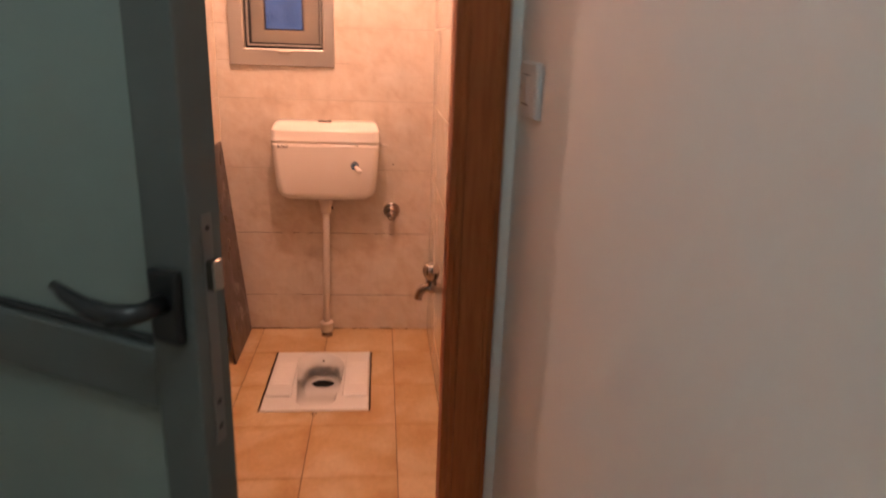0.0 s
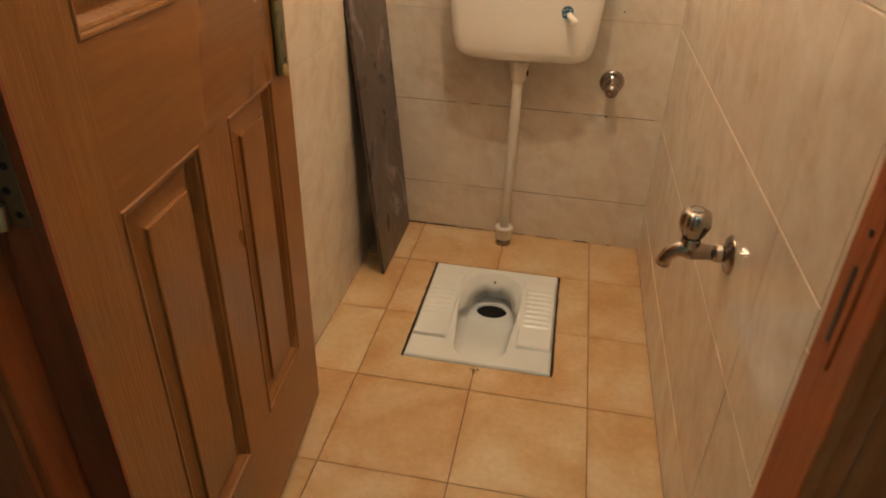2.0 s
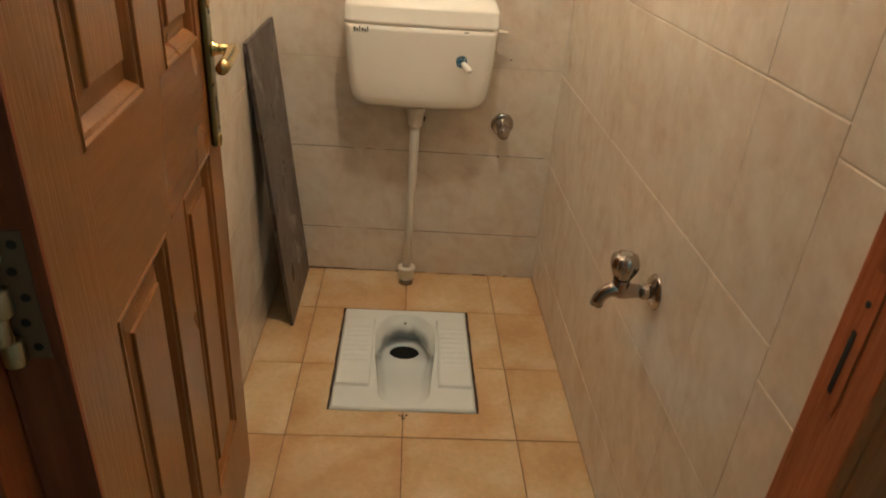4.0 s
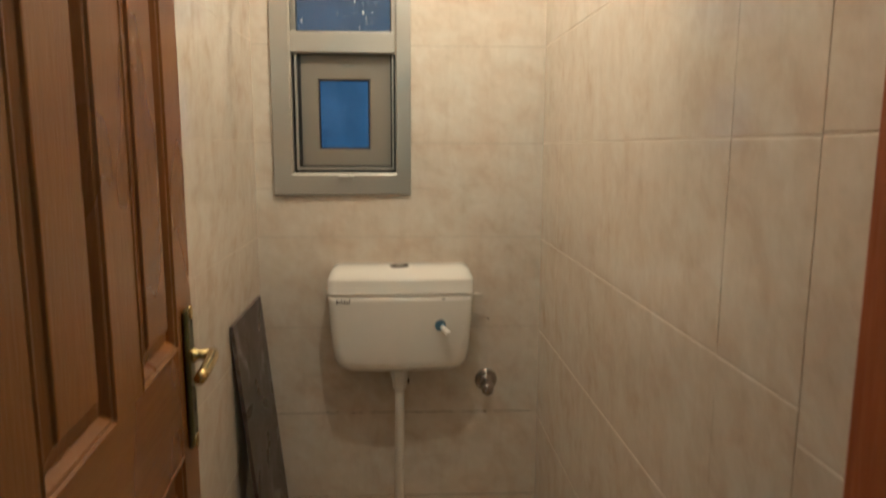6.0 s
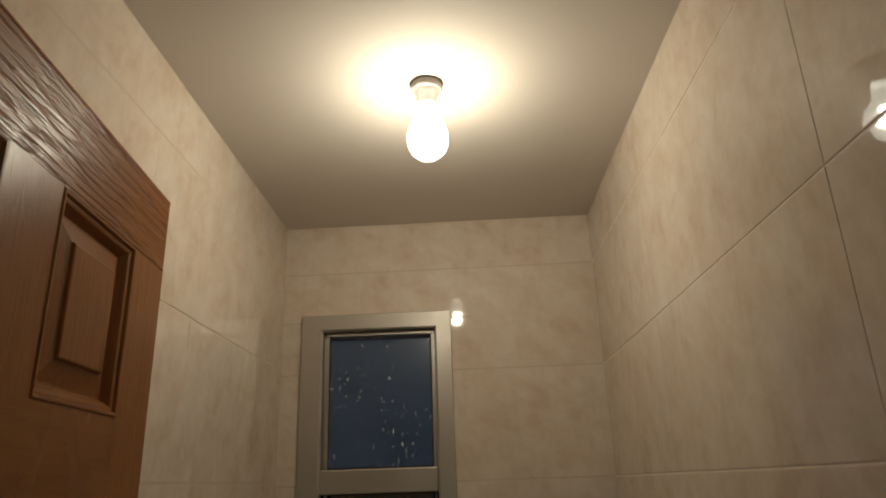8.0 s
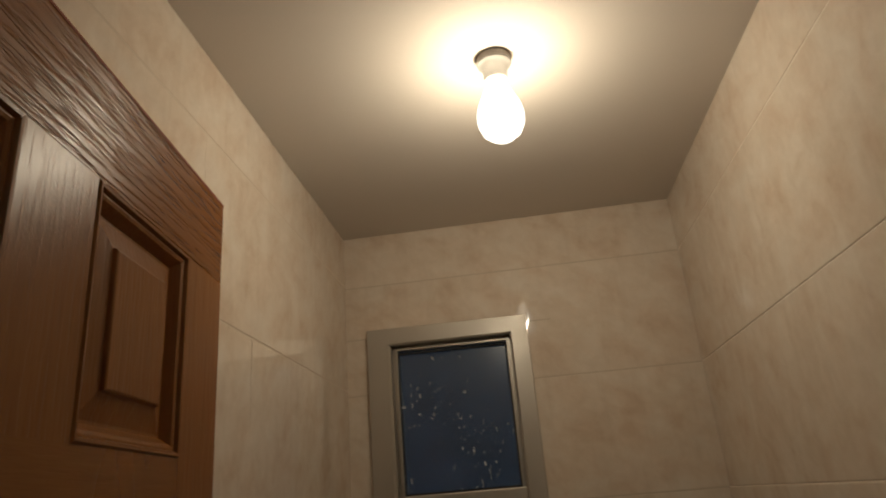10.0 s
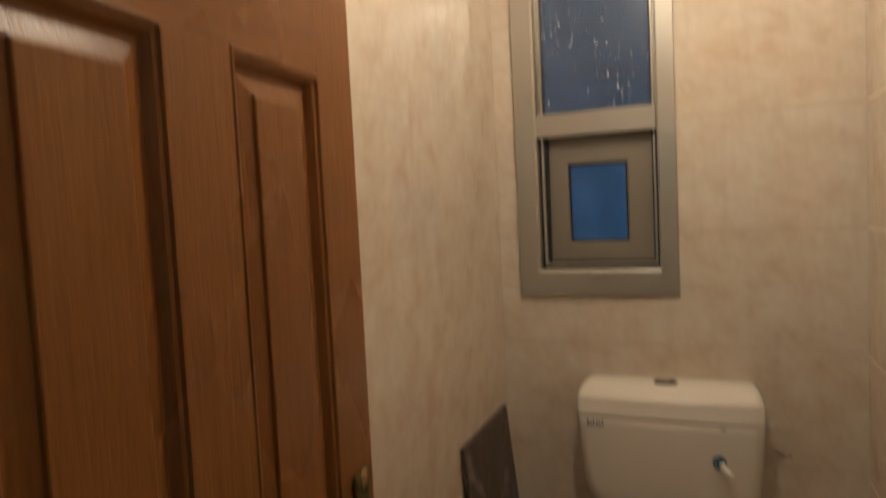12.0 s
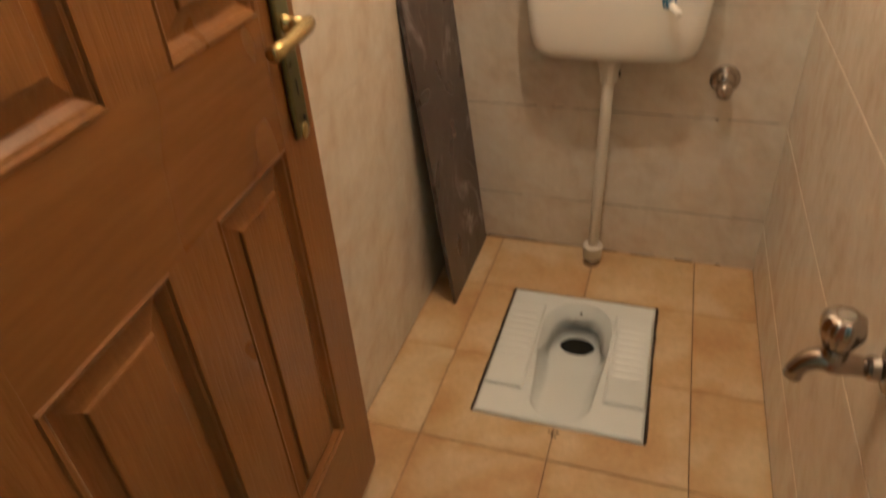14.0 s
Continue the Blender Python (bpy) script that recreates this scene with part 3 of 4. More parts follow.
tank = part("tank", rounded_tank([(0.656, 0.140, 0.080, 0.03), (0.658, 0.168, 0.104, 0.04), (0.664, 0.188, 0.118, 0.045), (0.676, 0.203, 0.127, 0.045), (0.694, 0.212, 0.131, 0.042),
                                  (0.73, 0.218, 0.133, 0.036), (0.82, 0.2245, 0.135, 0.030), (0.89, 0.2275, 0.136, 0.026), (0.9075, 0.2286, 0.136, 0.025)]), M_CERAMIC, cistern, smooth=True)
part("lid", rounded_tank([(0.9080, 0.2285, 0.1355, 0.025), (0.9090, 0.2302, 0.1375, 0.026), (0.9200, 0.2306, 0.1380, 0.026), (0.9225, 0.2292, 0.1366, 0.026), (0.956, 0.2290, 0.1362, 0.026), (0.9615, 0.2278, 0.1345, 0.027),
                          (0.967, 0.2255, 0.1290, 0.028), (0.975, 0.2225, 0.1180, 0.030), (0.983, 0.2185, 0.1040, 0.030), (0.9895, 0.212, 0.0880, 0.030), (0.993, 0.204, 0.0700, 0.030), (0.994, 0.190, 0.0500, 0.024)]), M_CERAMIC, cistern, "white ceramic cistern lid", smooth=True)
button = part("flush_button", lathe([(0, 0), (0.031, 0), (0.031, 0.003), (0.027, 0.005), (0.025, 0.0022), (0, 0.0028)], pose(-0.004, -0.066, 0.9925) @ Matrix.Diagonal((1, 0.75, 1, 1)), 24), M_BUTTON, cistern, "oval dark brown flush button")
part("button_face", lathe([(0, 0.0032), (0.016, 0.0032), (0.015, 0.005), (0, 0.0055)], pose(-0.004, -0.066, 0.9925) @ Matrix.Diagonal((1, 0.75, 1, 1)), 20), M_STEEL, button)
FY = -0.1445
torn = lathe([(0, 0), (0.017, 0), (0.017, 0.0012), (0, 0.0012)], pose(0.124, FY + 0.003, 0.815, 90, 0, 0), 11)
rng = random.Random(3)
for v in torn.verts:
    v.co.x += rng.uniform(-0.0022, 0.0022)
    v.co.z += rng.uniform(-0.0022, 0.0022)
sticker = part("sticker", torn, M_BLUE, cistern, "torn blue and black sticker")
for x, z, w, h in ((0.112, 0.820, 0.004, 0.003), (0.119, 0.824, 0.006, 0.002), (0.114, 0.806, 0.003, 0.005), (0.121, 0.811, 0.004, 0.002), (0.130, 0.821, 0.004, 0.004)):
    part("torn_patch", box(x, x + w, FY + 0.0008, FY + 0.0016, z, z + h), M_CERAMIC, sticker, "white patch where the sticker is torn")
part("lever", tube([(0.130, FY + 0.004, 0.810), (0.132, FY - 0.010, 0.808), (0.137, FY - 0.017, 0.804), (0.146, FY - 0.024, 0.797), (0.151, FY - 0.027, 0.792)],
                   [0.009, 0.0085, 0.0085, 0.0100, 0.0085], 12, squash=0.75), M_CERAMIC, cistern, "small white plastic lever", smooth=True)
for k, (w, h) in enumerate(((0.0050, 0.014), (0.0045, 0.008), (0.0030, 0.016), (0.0050, 0.010), (0.0045, 0.009), (0.0030, 0.015))):
    x, z = -0.200 + k * 0.0078, 0.885 + 0.0015 * (k % 2)
    part("printed_mark", box(x, x + w, FY + 0.0045, FY + 0.0054, z, z + h), M_LABEL, cistern)
part("printed_mark", box(0.120, 0.140, FY + 0.003, FY + 0.0042, 0.899, 0.902), M_LABEL, cistern)
part("inlet_plug", lathe([(0, 0), (0.007, 0), (0.007, 0.026), (0.0045, 0.028), (0.0045, 0.040), (0, 0.040)], pose(0.226, -0.055, 0.895, 0, 90, 0), 14), M_PIPE, cistern, "white plastic inlet plug", smooth=True)

flush_pipe = thing("flush_pipe", pose(0.006, YB - 0.078, 0), "white plastic flush pipe from cistern to floor", "pipe")
part("pipe", tube([(0, 0, 0.65), (0, 0, 0.5), (-0.003, 0, 0.25), (-0.006, 0, 0.04)], [0.0155] * 4, 20), M_PIPE, flush_pipe, smooth=True)
part("nut", lathe([(0, 0.592), (0.020, 0.592), (0.0225, 0.595), (0.0225, 0.6205), (0.0262, 0.6225), (0.0262, 0.640), (0.031, 0.642), (0.031, 0.6555), (0, 0.6555)], ORIGIN, 12), M_PIPE, flush_pipe, "ribbed white plastic nut")
part("washer", lathe([(0, 0.6405), (0.0268, 0.6405), (0.0268, 0.6418), (0, 0.6418)], ORIGIN, 16), M_RUBBERGAP, flush_pipe)
part("cuff", lathe([(0, 0.023), (0.0275, 0.023), (0.0285, 0.026), (0.0285, 0.058), (0.0310, 0.060), (0.0310, 0.066), (0.028, 0.069), (0.017, 0.070), (0, 0.070)], pose(-0.006, 0, 0), 24), M_PIPE, flush_pipe, "white rubber cuff", smooth=True)
part("floor_ring", lathe([(0, 0.0), (0.0235, 0.0), (0.0250, 0.004), (0.0245, 0.010), (0.0225, 0.013), (0.0215, 0.0218), (0, 0.0218)], pose(-0.006, 0, 0.001), 24), M_CHROME, flush_pipe, "chrome pipe sleeve", smooth=True)
part("sealant", lathe([(0, 0.0), (0.0265, 0.0), (0.025, 0.0015), (0.023, 0.002), (0, 0.002)], pose(-0.006, 0.002, 0.0006), 18), M_MORTAR, flush_pipe, "ring of dark dirt at the floor")

# ---------- stop valve and tap ----------
stop_valve = thing("stop_valve", pose(0.298, YB - 0.0062, 0.590), "round chrome stop valve on the tiled wall", "valve")
VALVE = pose(0, 0, 0, 90, 0, 0)
part("flange", lathe([(0, 0), (0.037, 0), (0.038, 0.002), (0.035, 0.007), (0.027, 0.010), (0.024, 0.009), (0.018, 0.012), (0.016, 0.016), (0, 0.016)], VALVE, 32), M_CHROME, stop_valve, smooth=True)
part("spindle", lathe([(0, 0.0162), (0.013, 0.0162), (0.013, 0.022), (0.019, 0.025), (0.021, 0.030), (0.021, 0.052), (0.018, 0.060), (0, 0.062)], VALVE @ pose(0, -0.004, 0.002, 14, 0, 0), 10), M_CHROME, stop_valve, smooth=True)

water_tap = thing("water_tap", pose(XR - 0.0005, -0.218, 0.611), "chrome bib tap with fluted knob on the tiled wall", "tap")
OUT = pose(0, 0, 0, 0, -90, 0)
part("flange", lathe([(0, 0), (0.036, 0), (0.036, 0.002), (0.032, 0.006), (0.020, 0.010), (0.014, 0.013), (0, 0.013)], OUT, 32), M_CHROME, water_tap, smooth=True)
part("collar", lathe([(0, 0.0135), (0.0145, 0.0135), (0.0165, 0.016), (0.0165, 0.026), (0.0140, 0.030), (0, 0.030)], OUT, 8), M_CHROME, water_tap)
part("body", tube([(-0.027, 0, 0), (-0.042, 0, 0.0), (-0.058, 0, 0.001), (-0.071, 0, 0.003), (-0.083, 0, 0.003), (-0.094, 0, -0.002), (-0.102, 0, -0.010), (-0.108, 0, -0.022), (-0.110, 0, -0.034)],
                  [0.0130, 0.0140, 0.0172, 0.0185, 0.0155, 0.0140, 0.0130, 0.0122, 0.0128], 20), M_CHROME, water_tap, smooth=True)
part("bonnet", lathe([(0, 0.002), (0.0165, 0.002), (0.0172, 0.012), (0.0165, 0.023), (0.0150, 0.0262), (0, 0.0262)], pose(-0.071, 0, 0), 16), M_CHROME, water_tap)
knob = lathe([(0, 0.0262), (0.0160, 0.0262), (0.0205, 0.035), (0.0268, 0.050), (0.0282, 0.058), (0.0276, 0.068), (0.0245, 0.0755), (0.020, 0.0785), (0.012, 0.0795), (0, 0.080)], ORIGIN, 48)
for v in knob.verts:
    r = math.hypot(v.co.x, v.co.y)
    if r > 0.015:
        k = 1 - 0.10 * abs(math.sin(4 * math.atan2(v.co.y, v.co.x))) ** 1.5 * min(1, (r - 0.015) / 0.006)
        v.co.x, v.co.y = v.co.x * k, v.co.y * k
knob_ob = part("knob", knob, M_CHROME, water_tap, "fluted chrome knob", smooth=True)
knob_ob.matrix_basis = pose(-0.071, 0, 0, 0, 0, 12)
part("knob_cap", lathe([(0, 0.0801), (0.0105, 0.0801), (0.0100, 0.0815), (0, 0.082)], ORIGIN, 20), M_STEEL, knob_ob, "flat round cap")

# ---------- squat pan ----------
squat_toilet = thing("squat_toilet", pose((PX0 + PX1) / 2, 0.0045, 0) @ Matrix.Diagonal((0.992, 0.994, 1, 1)), "grey-white ceramic squat toilet set in the floor", "toilet")


def smooth01(u):
    u = max(0.0, min(1.0, u))
    return u * u * (3 - 2 * u)


HOLE_Y = 0.495


def pan_height(x, y):
    """Height of the glazed top: a long bowl with an arched back, deepest at the drain."""
    y0, y1 = 0.118, 0.578
    if y > 0.45:
        half = 0.102 * math.sqrt(max(0.0, 1 - ((y - 0.45) / (y1 - 0.45)) ** 2))
    elif y < 0.19:
        half = 0.076 * max(0.0, 1 - ((0.19 - y) / (0.19 - y0)) ** 2.4) ** 0.5
    else:
        half = 0.076 + 0.026 * (y - 0.19) / 0.26
    edge = min(half - abs(x), (y - y0) * 0.9, (y1 - y))
    z = 0.006
    if edge > 0:
        deep = 0.030 + 0.066 * smooth01((y - 0.14) / 0.30)
        u = min(1.0, edge / max(0.012, (0.40 - 0.12 * smooth01((y - 0.34) / 0.14)) * half))
        z -= deep * math.sqrt(max(0.0, 1 - (1 - u) ** 2))
        r = math.hypot(x / 0.050, (y - HOLE_Y) / 0.040)
        if r < 1.8:
            z -= 0.004 * smooth01((1.8 - r) / 0.9)
        if r < 1.0:
            z -= 0.10 * smooth01((1.0 - r) / 0.07)
    out = min(x + 0.2045, 0.2045 - x, y - 0.1025, 0.5965 - y)
    z -= 0.006 * (1 - smooth01(out / 0.008)) ** 2
    return z


def height_sheet(x0, x1, y0, y1, nx, ny, height, skirt):
    b = bmesh.new()
    g = [[b.verts.new((x0 + (x1 - x0) * i / nx, y0 + (y1 - y0) * j / ny, height(x0 + (x1 - x0) * i / nx, y0 + (y1 - y0) * j / ny))) for i in range(nx + 1)] for j in range(ny + 1)]
    for j in range(ny):
        for i in range(nx):
            b.faces.new((g[j][i], g[j][i + 1], g[j + 1][i + 1], g[j + 1][i]))
    rim = g[0] + [g[j][nx] for j in range(1, ny + 1)] + g[ny][nx - 1::-1] + [g[j][0] for j in range(ny - 1, 0, -1)]
    low = [b.verts.new((v.co.x, v.co.y, skirt)) for v in rim]
    for k in range(len(rim)):
        q = (k + 1) % len(rim)
        b.faces.new((rim[k], rim[q], low[q], low[k]))
    return b


pan = part("pan", height_sheet(-0.2045, 0.2045, 0.1025, 0.5965, 190, 230, pan_height, -0.02), M_PAN, squat_toilet, smooth=True)
# near-black disc just below the rim paints the darkness inside the drain hole
part("drain_shade", lathe([(0, -0.150), (0.056, -0.150), (0.056, -0.103), (0, -0.103)], pose(0, HOLE_Y, 0), 24), M_DRAINSHADE, pan, "black disc standing in for the drain hole's darkness")
part("flush_inlet", lathe([(0, 0), (0.004, 0), (0.004, 0.003), (0, 0.003)], pose(0.0, 0.5465, -0.0160, 55, 0, 0), 12), M_BLACK, pan)


def hood():
    """The glazed lip that overhangs the back of the bowl, thickest at its middle."""
    b = bmesh.new()
    path = []
    for k in range(9):
        y = 0.34 + (0.45 - 0.34) * k / 8
        path.append((0.076 + 0.026 * (y - 0.19) / 0.26, y, 1.0, 0.0))
    for k in range(1, 24):
        a = math.pi * k / 24
        path.append((0.102 * math.cos(a), 0.45 + 0.128 * math.sin(a), math.cos(a), math.sin(a)))
    path += [(-x, y, -1.0, 0.0) for x, y, _, _ in reversed(path[:9])]
    rings = []
    for k, (x, y, nx, ny) in enumerate(path):
        u = k / (len(path) - 1)
        rise = smooth01(min(u, 1 - u) / 0.22)
        e = 0.004 * rise                    # the level deck over the hollow
        o = e + 0.030 * rise + 0.014 * math.exp(-(x / 0.028) ** 2) * (1 if y > 0.5 else 0) + 0.0012
        depth = 0.008 + 0.036 * rise
        prof = ((-0.003, 0.0063), (0.4 * e, 0.0063), (e, 0.0061), (e + 0.04 * (o - e), 0.0052), (e + 0.11 * (o - e), 0.001), (e + 0.58 * (o - e), -0.42 * depth),
                (o, -depth), (o - 0.2 * (o - e), -depth - 0.005), (0.6 * e, -depth + 0.004))
        ring = [b.verts.new((x - nx * d, y - ny * d, z)) for d, z in prof]
        rings.append(ring)
    for p, q in zip(rings, rings[1:]):
        for n in range(len(p) - 1):
            b.faces.new((p[n], p[n + 1], q[n + 1], q[n]))
    return b


part("bowl_lip", hood(), M_PAN, squat_toilet, smooth=True)


def tread_height(x0, x1, y0, y1):
    def h(x, y):
        out = min(x - x0, x1 - x, y - y0, y1 - y)
        z = 0.0045 + 0.0085 * smooth01(out / 0.006)
        if y < y0 + 0.012:
            z += 0.0025 * smooth01((y0 + 0.012 - y) / 0.006) * smooth01(out / 0.004)
        for k in range(8):
            yc = y0 + 0.105 + k * 0.025
            w = max(0.0, 1 - ((y - yc) / 0.007) ** 2)
            side = smooth01((x - x0 - 0.012) / 0.01) * smooth01((x1 - 0.012 - x) / 0.01)
            z += 0.0034 * w * side
        return z
    return h


for x0, x1 in ((-0.2025, -0.0985), (0.0985, 0.2025)):
    part("footrest", height_sheet(x0, x1, 0.192, 0.535, 34, 170, tread_height(x0, x1, 0.192, 0.535), -0.002), M_PAN, squat_toilet, "ribbed ceramic footrest", smooth=True)

# ---------- leaning slab ----------
slab = thing("stone_slab", pose(-0.3610, 0.486, 0.0015, 1.0, 0, 0) @ pose(0, 0, 0, 0, -5.3, 0), "dark brown polished stone slab leaning on the tiled wall", "slab")
part("plate", box(-0.006, 0.005, 0.0, 0.355, 0, 0.891, 0.0015), M_SLAB, slab)

# crumbs of mortar in the joint before the pan
rng = random.Random(7)
for k in range(9):
    cb = bmesh.new()
    bmesh.ops.create_icosphere(cb, subdivisions=1, radius=rng.uniform(0.0018, 0.0042))
    for v in cb.verts:
        v.co *= rng.uniform(0.7, 1.25)
        v.co.z *= 0.5
    crumb = tagged(part("mortar_crumb", cb, M_MORTAR), "dark crumb of mortar on the ochre floor tile", "dirt", "crumbs before the pan")
    crumb.location = (0.002 + rng.gauss(0, 0.006), 0.088 - abs(rng.gauss(0, 0.012)), 0.0012)

# small dark plugged holes in the end wall, and a clip at the cistern's nut
for x, z, r in ((0.303, 0.803, 0.0028), (0.297, 0.4745, 0.0030)):
    part("plugged_hole", lathe([(0, 0), (r, 0), (r * 0.8, 0.0008), (0, 0.0008)], pose(x, YB - 0.0011, z, 90, 0, 0), 8), M_DARKGROUT, wall_north, "small dark plugged screw hole")
part("clip", box(0.0262, 0.0315, -0.014, -0.006, 0.612, 0.628, 0.0015), M_BLACK, flush_pipe, "small black clip beside the nut")

# ---------- ceiling lamp ----------
ceiling_lamp = thing("ceiling_lamp", pose(BULB[0], BULB[1], ZC), "bare glowing bulb in a white ceiling holder", "lamp")
holder = part("holder", lathe([(0, 0), (0.029, 0), (0.031, -0.003), (0.031, -0.014), (0.028, -0.018), (0.022, -0.020), (0.021, -0.046), (0.019, -0.050), (0, -0.050)], ORIGIN, 32), M_HOLDER, ceiling_lamp, smooth=True)
part("seam", lathe([(0, -0.0136), (0.0312, -0.0136), (0.0312, -0.0148), (0, -0.0148)], ORIGIN, 32), M_STEEL, holder)
# wide glowing envelope stands in for the lens bloom round the small core
bulb = part("bulb", lathe([(0, -0.0505), (0.017, -0.0505), (0.019, -0.060), (0.027, -0.078), (0.036, -0.098), (0.041, -0.118), (0.040, -0.136), (0.033, -0.153), (0.020, -0.164), (0, -0.168)], ORIGIN, 32), M_BULBBLOOM, ceiling_lamp, "glass bulb with lens bloom built in as a glow", smooth=True)
part("glowing_core", lathe([(0, -0.098), (0.009, -0.100), (0.015, -0.110), (0.017, -0.126), (0.015, -0.140), (0.009, -0.150), (0, -0.153)], ORIGIN, 24), M_BULB, bulb, "white-hot core of the bulb", smooth=True)

# ---------- corridor things ----------
light_switch = thing("light_switch", pose(CX1 - 0.0005, -1.006, 1.264), "white plastic light switch with one rocker on the wall", "switch")
part("plate", box(-0.011, 0, -0.064, 0.064, -0.045, 0.045, 0.0035), M_SWITCH, light_switch)
rocker = part("rocker", box(-0.0140, -0.0112, -0.012, 0.040, -0.0225, 0.0225, 0.0015), M_SWITCH, light_switch)
# dark strips on the plate imitate the shade at the rocker's long edges
for z0, z1 in ((-0.0262, -0.0232), (0.0232, 0.0252)):
    part("painted_shade", box(-0.0116, -0.0111, -0.012, 0.040, z0, z1), M_SWITCHDARK, rocker)
part("side_mark", box(-0.0116, -0.0111, 0.050, 0.055, -0.004, 0.006), M_SWITCHDARK, light_switch, "small dark mark on the switch plate")

# glazed aluminium door, ajar
AW, AZ1 = 0.74, 2.05
door_2 = thing("door_2", pose(0.062, -1.500, 0, 0, 0, 152.0), "grey aluminium door ajar with frosted panels and black lever", "door", "structure")
# local x runs from the latch edge to the hinges, the near face looks to local +y
for a, b in ((0, 0.062), (AW - 0.062, AW)):
    part("stile", box(a, b, -0.046, 0, 0.008, AZ1, 0.003), M_ALUDARK, door_2)
for z0, z1 in ((0.008, 0.11), (0.940, 1.012), (AZ1 - 0.062, AZ1)):
    part("rail", box(0.0622, AW - 0.0622, -0.0455, -0.0005, z0, z1, 0.003), M_ALUDARK, door_2)
for z0, z1 in ((0.11, 0.940), (1.012, AZ1 - 0.062)):
    part("pane", box(0.058, AW - 0.058, -0.027, -0.019, z0 - 0.004, z1 + 0.004), M_FROST, door_2, "frosted grey-green panel")
part("seal", box(0.0625, AW - 0.0625, -0.0185, -0.009, 1.0125, 1.020, 0.001), M_RUBBERGAP, door_2)
esc = part("escutcheon", box(0.012, 0.050, 0.0004, 0.012, 1.030, 1.110, 0.004), M_BLACK, door_2, "black plastic escutcheon")
part("lever", tube([(0.030, 0.012, 1.075), (0.030, 0.040, 1.075), (0.038, 0.048, 1.074), (0.060, 0.050, 1.071), (0.090, 0.050, 1.073), (0.120, 0.049, 1.081), (0.140, 0.046, 1.088)],
                   [0.010, 0.010, 0.0115, 0.0115, 0.010, 0.008, 0.005], 14, squash=0.75), M_BLACK, esc, smooth=True)
face = part("lock_faceplate", box(-0.0015, -0.0001, -0.031, -0.016, 0.905, 1.165, 0.0005), M_FACE, door_2, "scratched steel lock faceplate")
part("latch_bolt", box(-0.014, -0.0016, -0.031, -0.016, 1.085, 1.118, 0.003), M_CHROME, face)
for z in (0.925, 0.955, 1.15):
    part("screw", lathe([(0, 0), (0.003, 0), (0.003, 0.0008), (0, 0.001)], pose(-0.0015, -0.0235, z, 0, -90, 0), 10), M_BLACK, face)

# unseen light, added to give the corridor its cool light
added_corridor_light = thing("added_corridor_light", pose(-0.15, -2.25, 2.5), "unseen cool tube light added to light the corridor", "lamp")
part("tray", box(-0.30, 0.30, -0.05, 0.05, -0.03, 0, 0.004), M_HOLDER, added_corridor_light)
part("tube", tube([(-0.28, 0, -0.052), (0.28, 0, -0.052)], [0.018, 0.018], 14), M_COOL, added_corridor_light, "glowing cool tube of the added light", smooth=True)

# ---------- tiles ----------
tile_meshes = {}


def tile_mesh(w, h, material, name, g=0.0, v=0.0012):
    """A tile in local x-z, its face at y = -TH, with a chamfered edge; shared between tiles of one size."""
    key = (round(w, 4), round(h, 4), material.name, g, v)
    if key not in tile_meshes:
        e = 1 if g else 0
        b = bmesh.new()
        rings = [[b.verts.new((x, y, z)) for x, z in ((g + i * e, v + i), (w - g - i * e, v + i), (w - g - i * e, h - v - i), (g + i * e, h - v - i))] for i, y in ((0, 0), (0, -TH + 0.0009), (0.0006, -TH + 0.0003), (0.0020, -TH))]
        for p, q in zip(rings, rings[1:]):
            for k in range(4):
                b.faces.new((p[k], p[(k + 1) % 4], q[(k + 1) % 4], q[k]))
        b.faces.new(rings[-1])
        bmesh.ops.recalc_face_normals(b, faces=b.faces)
        me = bpy.data.meshes.new(name)
        b.to_mesh(me)
        b.free()
        me.materials.append(material)
        tile_meshes[key] = me
    return tile_meshes[key]


def put_tile(w, h, m, parent, material, name="tile", tilt=0.035, g=0.0, v=0.0012):
    ob = new(name, tile_mesh(w, h, material, name, g, v))
    ob.parent = parent
    ob.matrix_basis = m @ pose(0, random.uniform(-0.0001, 0.0001), 0, random.uniform(-tilt, tilt), 0, random.uniform(-tilt, tilt))
    return ob


def cuts(lo, hi, joint, pitch):
    k = math.ceil((lo - joint) / pitch + 1e-6)
    out = [lo]
    while joint + k * pitch < hi - 0.004:
        if joint + k * pitch > lo + 0.004:
            out.append(joint + k * pitch)
        k += 1
    return out + [hi]


ZN = [0.0, 0.173, 0.477, 0.776, 1.079, 1.382, 1.684, 1.985, 2.288, ZC]       # level joints of the end wall
ZE = [0.0, 0.158, 0.461, 0.765, 1.072, 1.384, 1.684, 1.985, 2.288, ZC]       # of the wall with the tap
ZS = [0.0, 0.090, 0.390, 0.710, 1.031, 1.386, 1.686, 1.985, 2.288, ZC]       # of its cut column at the door frame
ZW = [0.0, 0.168, 0.470, 0.778, 1.079, 1.386, 1.694, 2.000, 2.295, ZC]       # of the wall behind the door
TW = 0.205
# tile faces lie on the wall planes; the backing is TH behind them
xs = cuts(XL, XR, -0.290, 0.2)
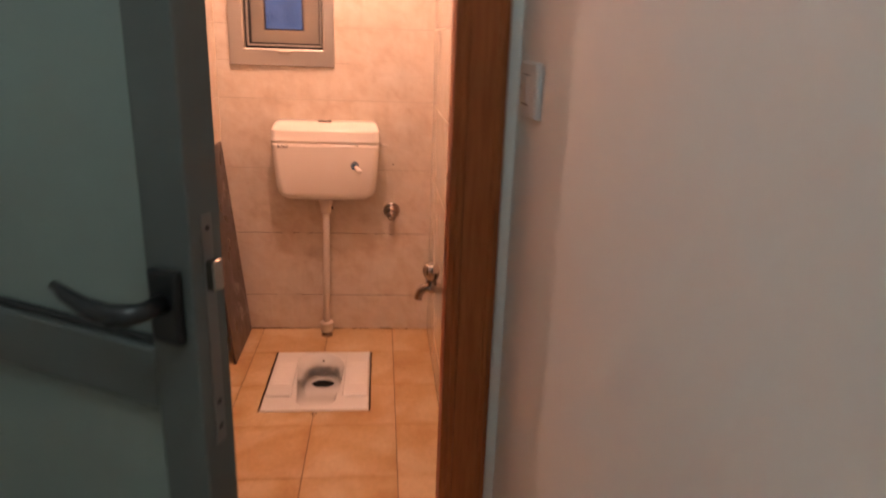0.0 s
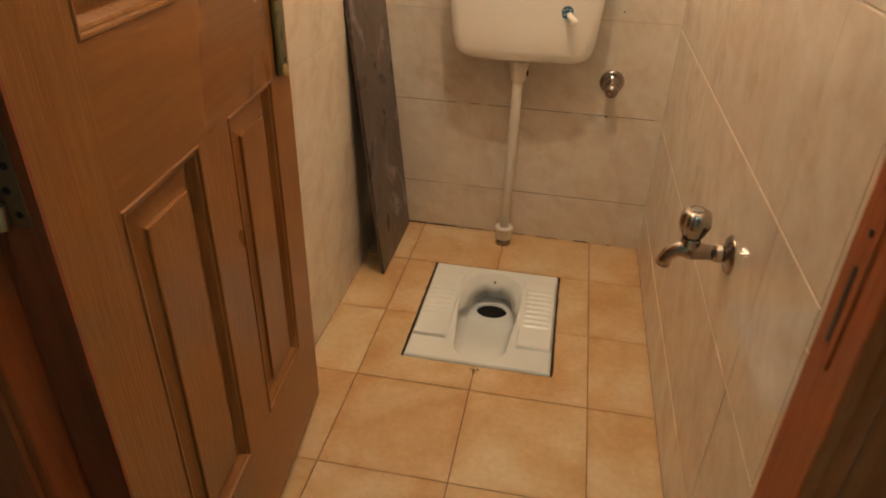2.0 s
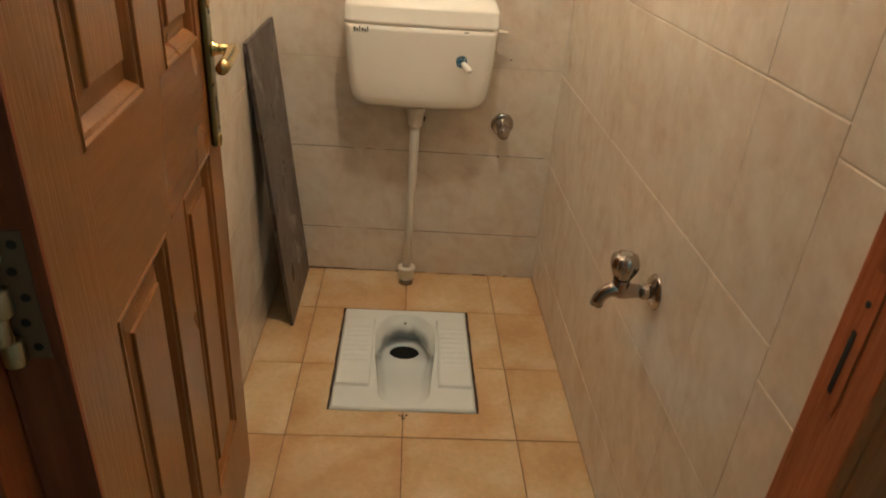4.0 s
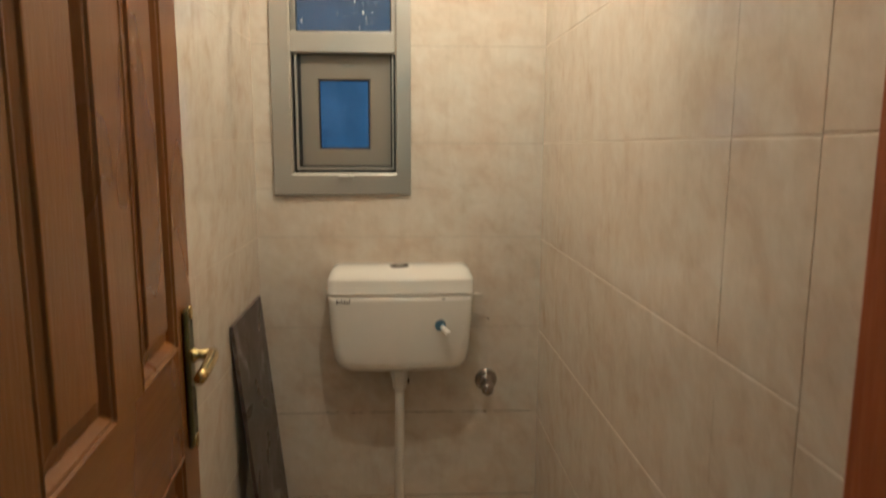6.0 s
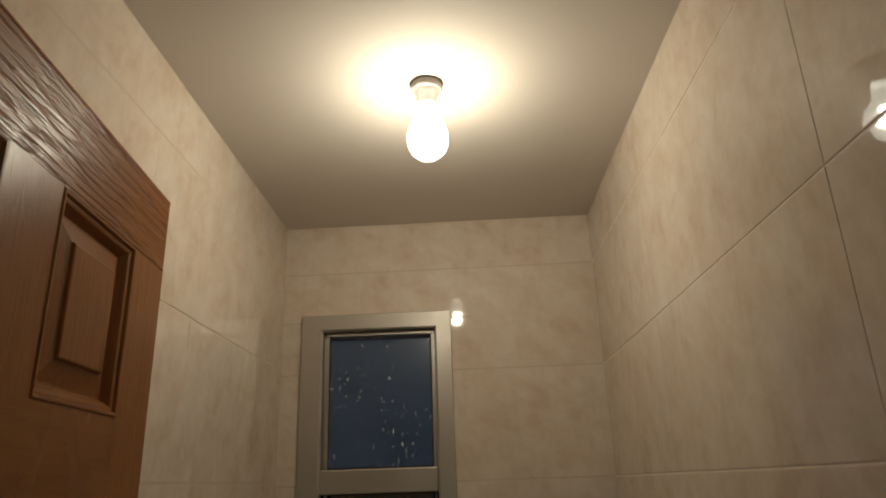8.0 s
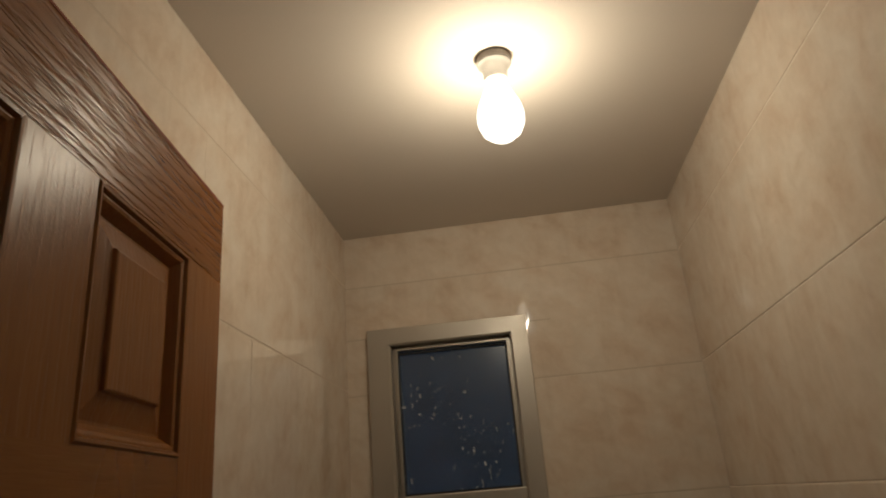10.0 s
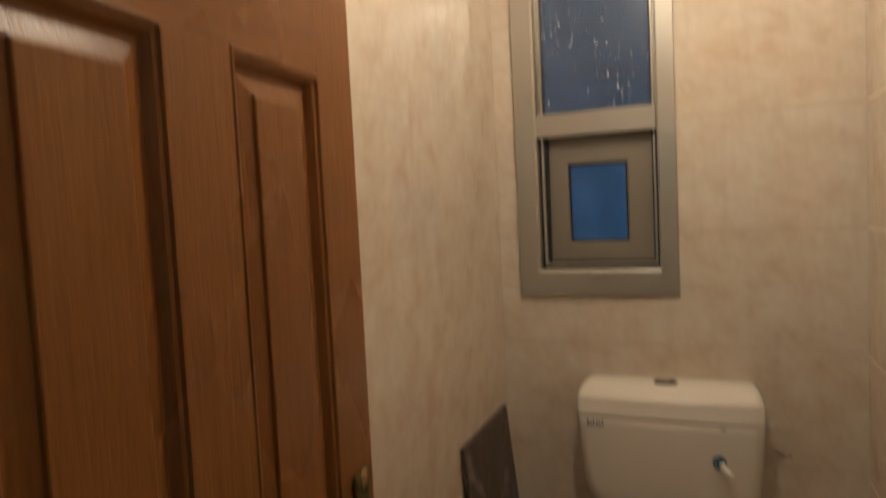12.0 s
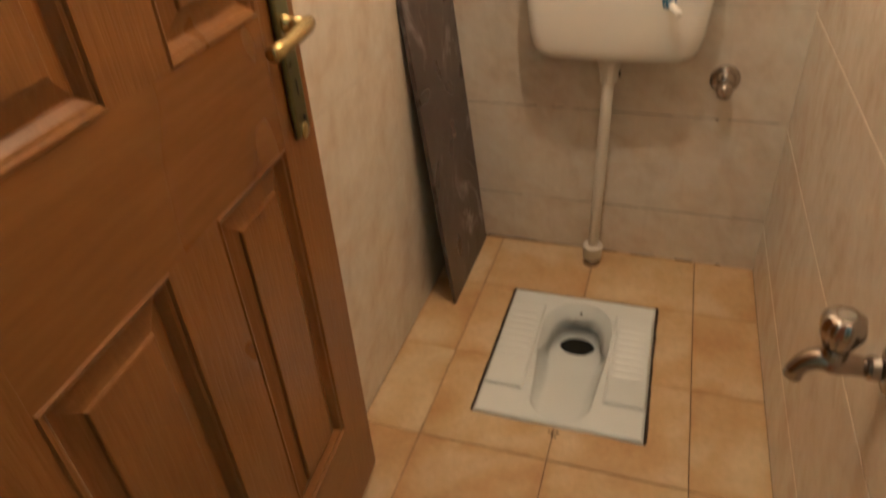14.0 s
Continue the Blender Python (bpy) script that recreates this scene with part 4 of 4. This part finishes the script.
for z0, z1 in zip(ZN, ZN[1:]):
    for u0, u1 in zip(xs, xs[1:]):
        bits = [(u0, u1, z0, z1)]
        if u1 > WX0 and u0 < WX1 and z1 > WZ0 and z0 < WZ1:      # cut round the window's opening
            bits = [(u0, u1, z0, min(z1, WZ0)), (u0, u1, max(z0, WZ1), z1), (u0, min(u1, WX0), max(z0, WZ0), min(z1, WZ1)), (max(u0, WX1), u1, max(z0, WZ0), min(z1, WZ1))]
        for p0, p1, q0, q1 in bits:
            if p1 - p0 > 0.006 and q1 - q0 > 0.006:
                put_tile(p1 - p0, q1 - q0, pose(p0, YB + TH - 0.001, q0), wall_north, M_TILE)
ys = cuts(YF1, YB, -0.600, TW)
for a, b in zip(ys, ys[1:]):
    rows = ZS if b < -0.59 else ZE
    for z0, z1 in zip(rows, rows[1:]):
        put_tile(b - a, z1 - z0, pose(XR + TH - 0.001, b, z0, 0, 0, -90), wall_east, M_TILE, g=0.0008 if b < -0.55 else 0.0003 if b < -0.35 else 0.0, v=0.0011)
ys = cuts(YF1, YB + 0.012, 0.0, TW)
for a, b in zip(ys, ys[1:]):
    for z0, z1 in zip(ZW, ZW[1:]):
        put_tile(b - a, z1 - z0, pose(XL - TH + 0.001, a, z0, 0, 0, 90), wall_west, M_TILE)

# dark grime in the lower level joints of the end wall, in broken runs
rng = random.Random(11)
for z, share in ((ZN[1], 0.93), (ZN[2], 0.8)):
    x = XL + 0.01
    grime = bmesh.new()
    while x < XR - 0.03:
        run = rng.uniform(0.02, 0.09)
        if rng.random() < share:
            box(x, min(x + run, XR - 0.005), YB - 0.0008, YB - 0.0004, z - rng.uniform(0.0006, 0.0010), z + rng.uniform(0.0004, 0.0010), bm=grime)
        x += run + 0.001
    part("joint_grime", grime, M_DARKGROUT, wall_north, "dark grime in the tile joint")

# dark dirt where the floor meets the end wall, in broken runs
rng = random.Random(23)
dirt = bmesh.new()
x = XL + 0.004
while x < XR - 0.02:
    run = rng.uniform(0.012, 0.06)
    if rng.random() < 0.55 or abs(x + run / 2) < 0.05:
        y = YB - 0.0192 * (x + run / 2)
        box(x, x + run, y - rng.uniform(0.0015, 0.0040), y + 0.002, 0.0, rng.uniform(0.0012, 0.0040), bm=dirt)
    x += run + 0.002
part("edge_dirt", dirt, M_MORTAR, floor, "dark dirt along the foot of the wall")

FX = [XL, -0.301, 0.003, 0.307, XR]
FYS = [YF1, -0.602, -0.300, 0.004, 0.302, PY1, YB]


def rough_cut(points):
    """Breaks the edges cut for the pan into short uneven runs."""
    out = []
    on = lambda a, b, v: abs(a - v) < 1e-6 and abs(b - v) < 1e-6
    for (xa, ya), (xb, yb) in zip(points, points[1:] + points[:1]):
        out.append((xa, ya))
        upright = (on(xa, xb, PX0) or on(xa, xb, PX1)) and min(ya, yb) > PY0 - 0.001
        level = (on(ya, yb, PY0) or on(ya, yb, PY1)) and min(xa, xb) > PX0 - 0.001 and max(xa, xb) < PX1 + 0.001
        n = int(math.hypot(xb - xa, yb - ya) / 0.017)
        if (upright or level) and n > 1:
            away = 1 if (xa if upright else ya) > (0.0 if upright else 0.35) else -1
            for k in range(1, n):
                u, j = k / n, random.uniform(-0.0006, 0.0028) * away
                out.append((xa + u * (xb - xa) + (j if upright else 0), ya + u * (yb - ya) + (0 if upright else j)))
    return out


def floor_piece(points):
    """A floor tile of any outline, with chamfered top edges."""
    b = bmesh.new()
    f = b.faces.new([b.verts.new((x, y, -0.0024)) for x, y in rough_cut(points)])
    r = bmesh.ops.extrude_face_region(b, geom=[f])
    top = [v for v in r["geom"] if isinstance(v, bmesh.types.BMVert)]
    bmesh.ops.translate(b, verts=top, vec=(0, 0, 0.0024))
    tops = [e for e in r["geom"] if isinstance(e, bmesh.types.BMEdge)]
    bmesh.ops.bevel(b, geom=tops, offset=0.0007, segments=1, affect="EDGES")
    ob = part("tile", b, M_FLOOR, floor)
    ob.location.z = random.uniform(-0.0004, 0.0004)
    return ob


for x0, x1 in zip(FX, FX[1:]):
    for y0, y1 in zip(FYS, FYS[1:]):
        g = 0.0010
        a0, a1, b0, b1 = x0 + g, x1 - g, y0 + g, y1 - g
        cx0, cx1, cy0, cy1 = PX0, PX1, PY0, PY1
        if a1 <= cx0 or a0 >= cx1 or b1 <= cy0 or b0 >= cy1:
            floor_piece([(a0, b0), (a1, b0), (a1, b1), (a0, b1)])
        elif b0 < cy0:      # the pan takes an upper corner: an L
            if a0 < cx0:
                floor_piece([(a0, b0), (a1, b0), (a1, cy0), (cx0, cy0), (cx0, b1), (a0, b1)])
            else:
                floor_piece([(a0, b0), (a1, b0), (a1, b1), (cx1, b1), (cx1, cy0), (a0, cy0)])
        elif a0 < cx0:
            floor_piece([(a0, b0), (cx0, b0), (cx0, b1), (a0, b1)])
        elif a1 > cx1:
            floor_piece([(cx1, b0), (a1, b0), (a1, b1), (cx1, b1)])
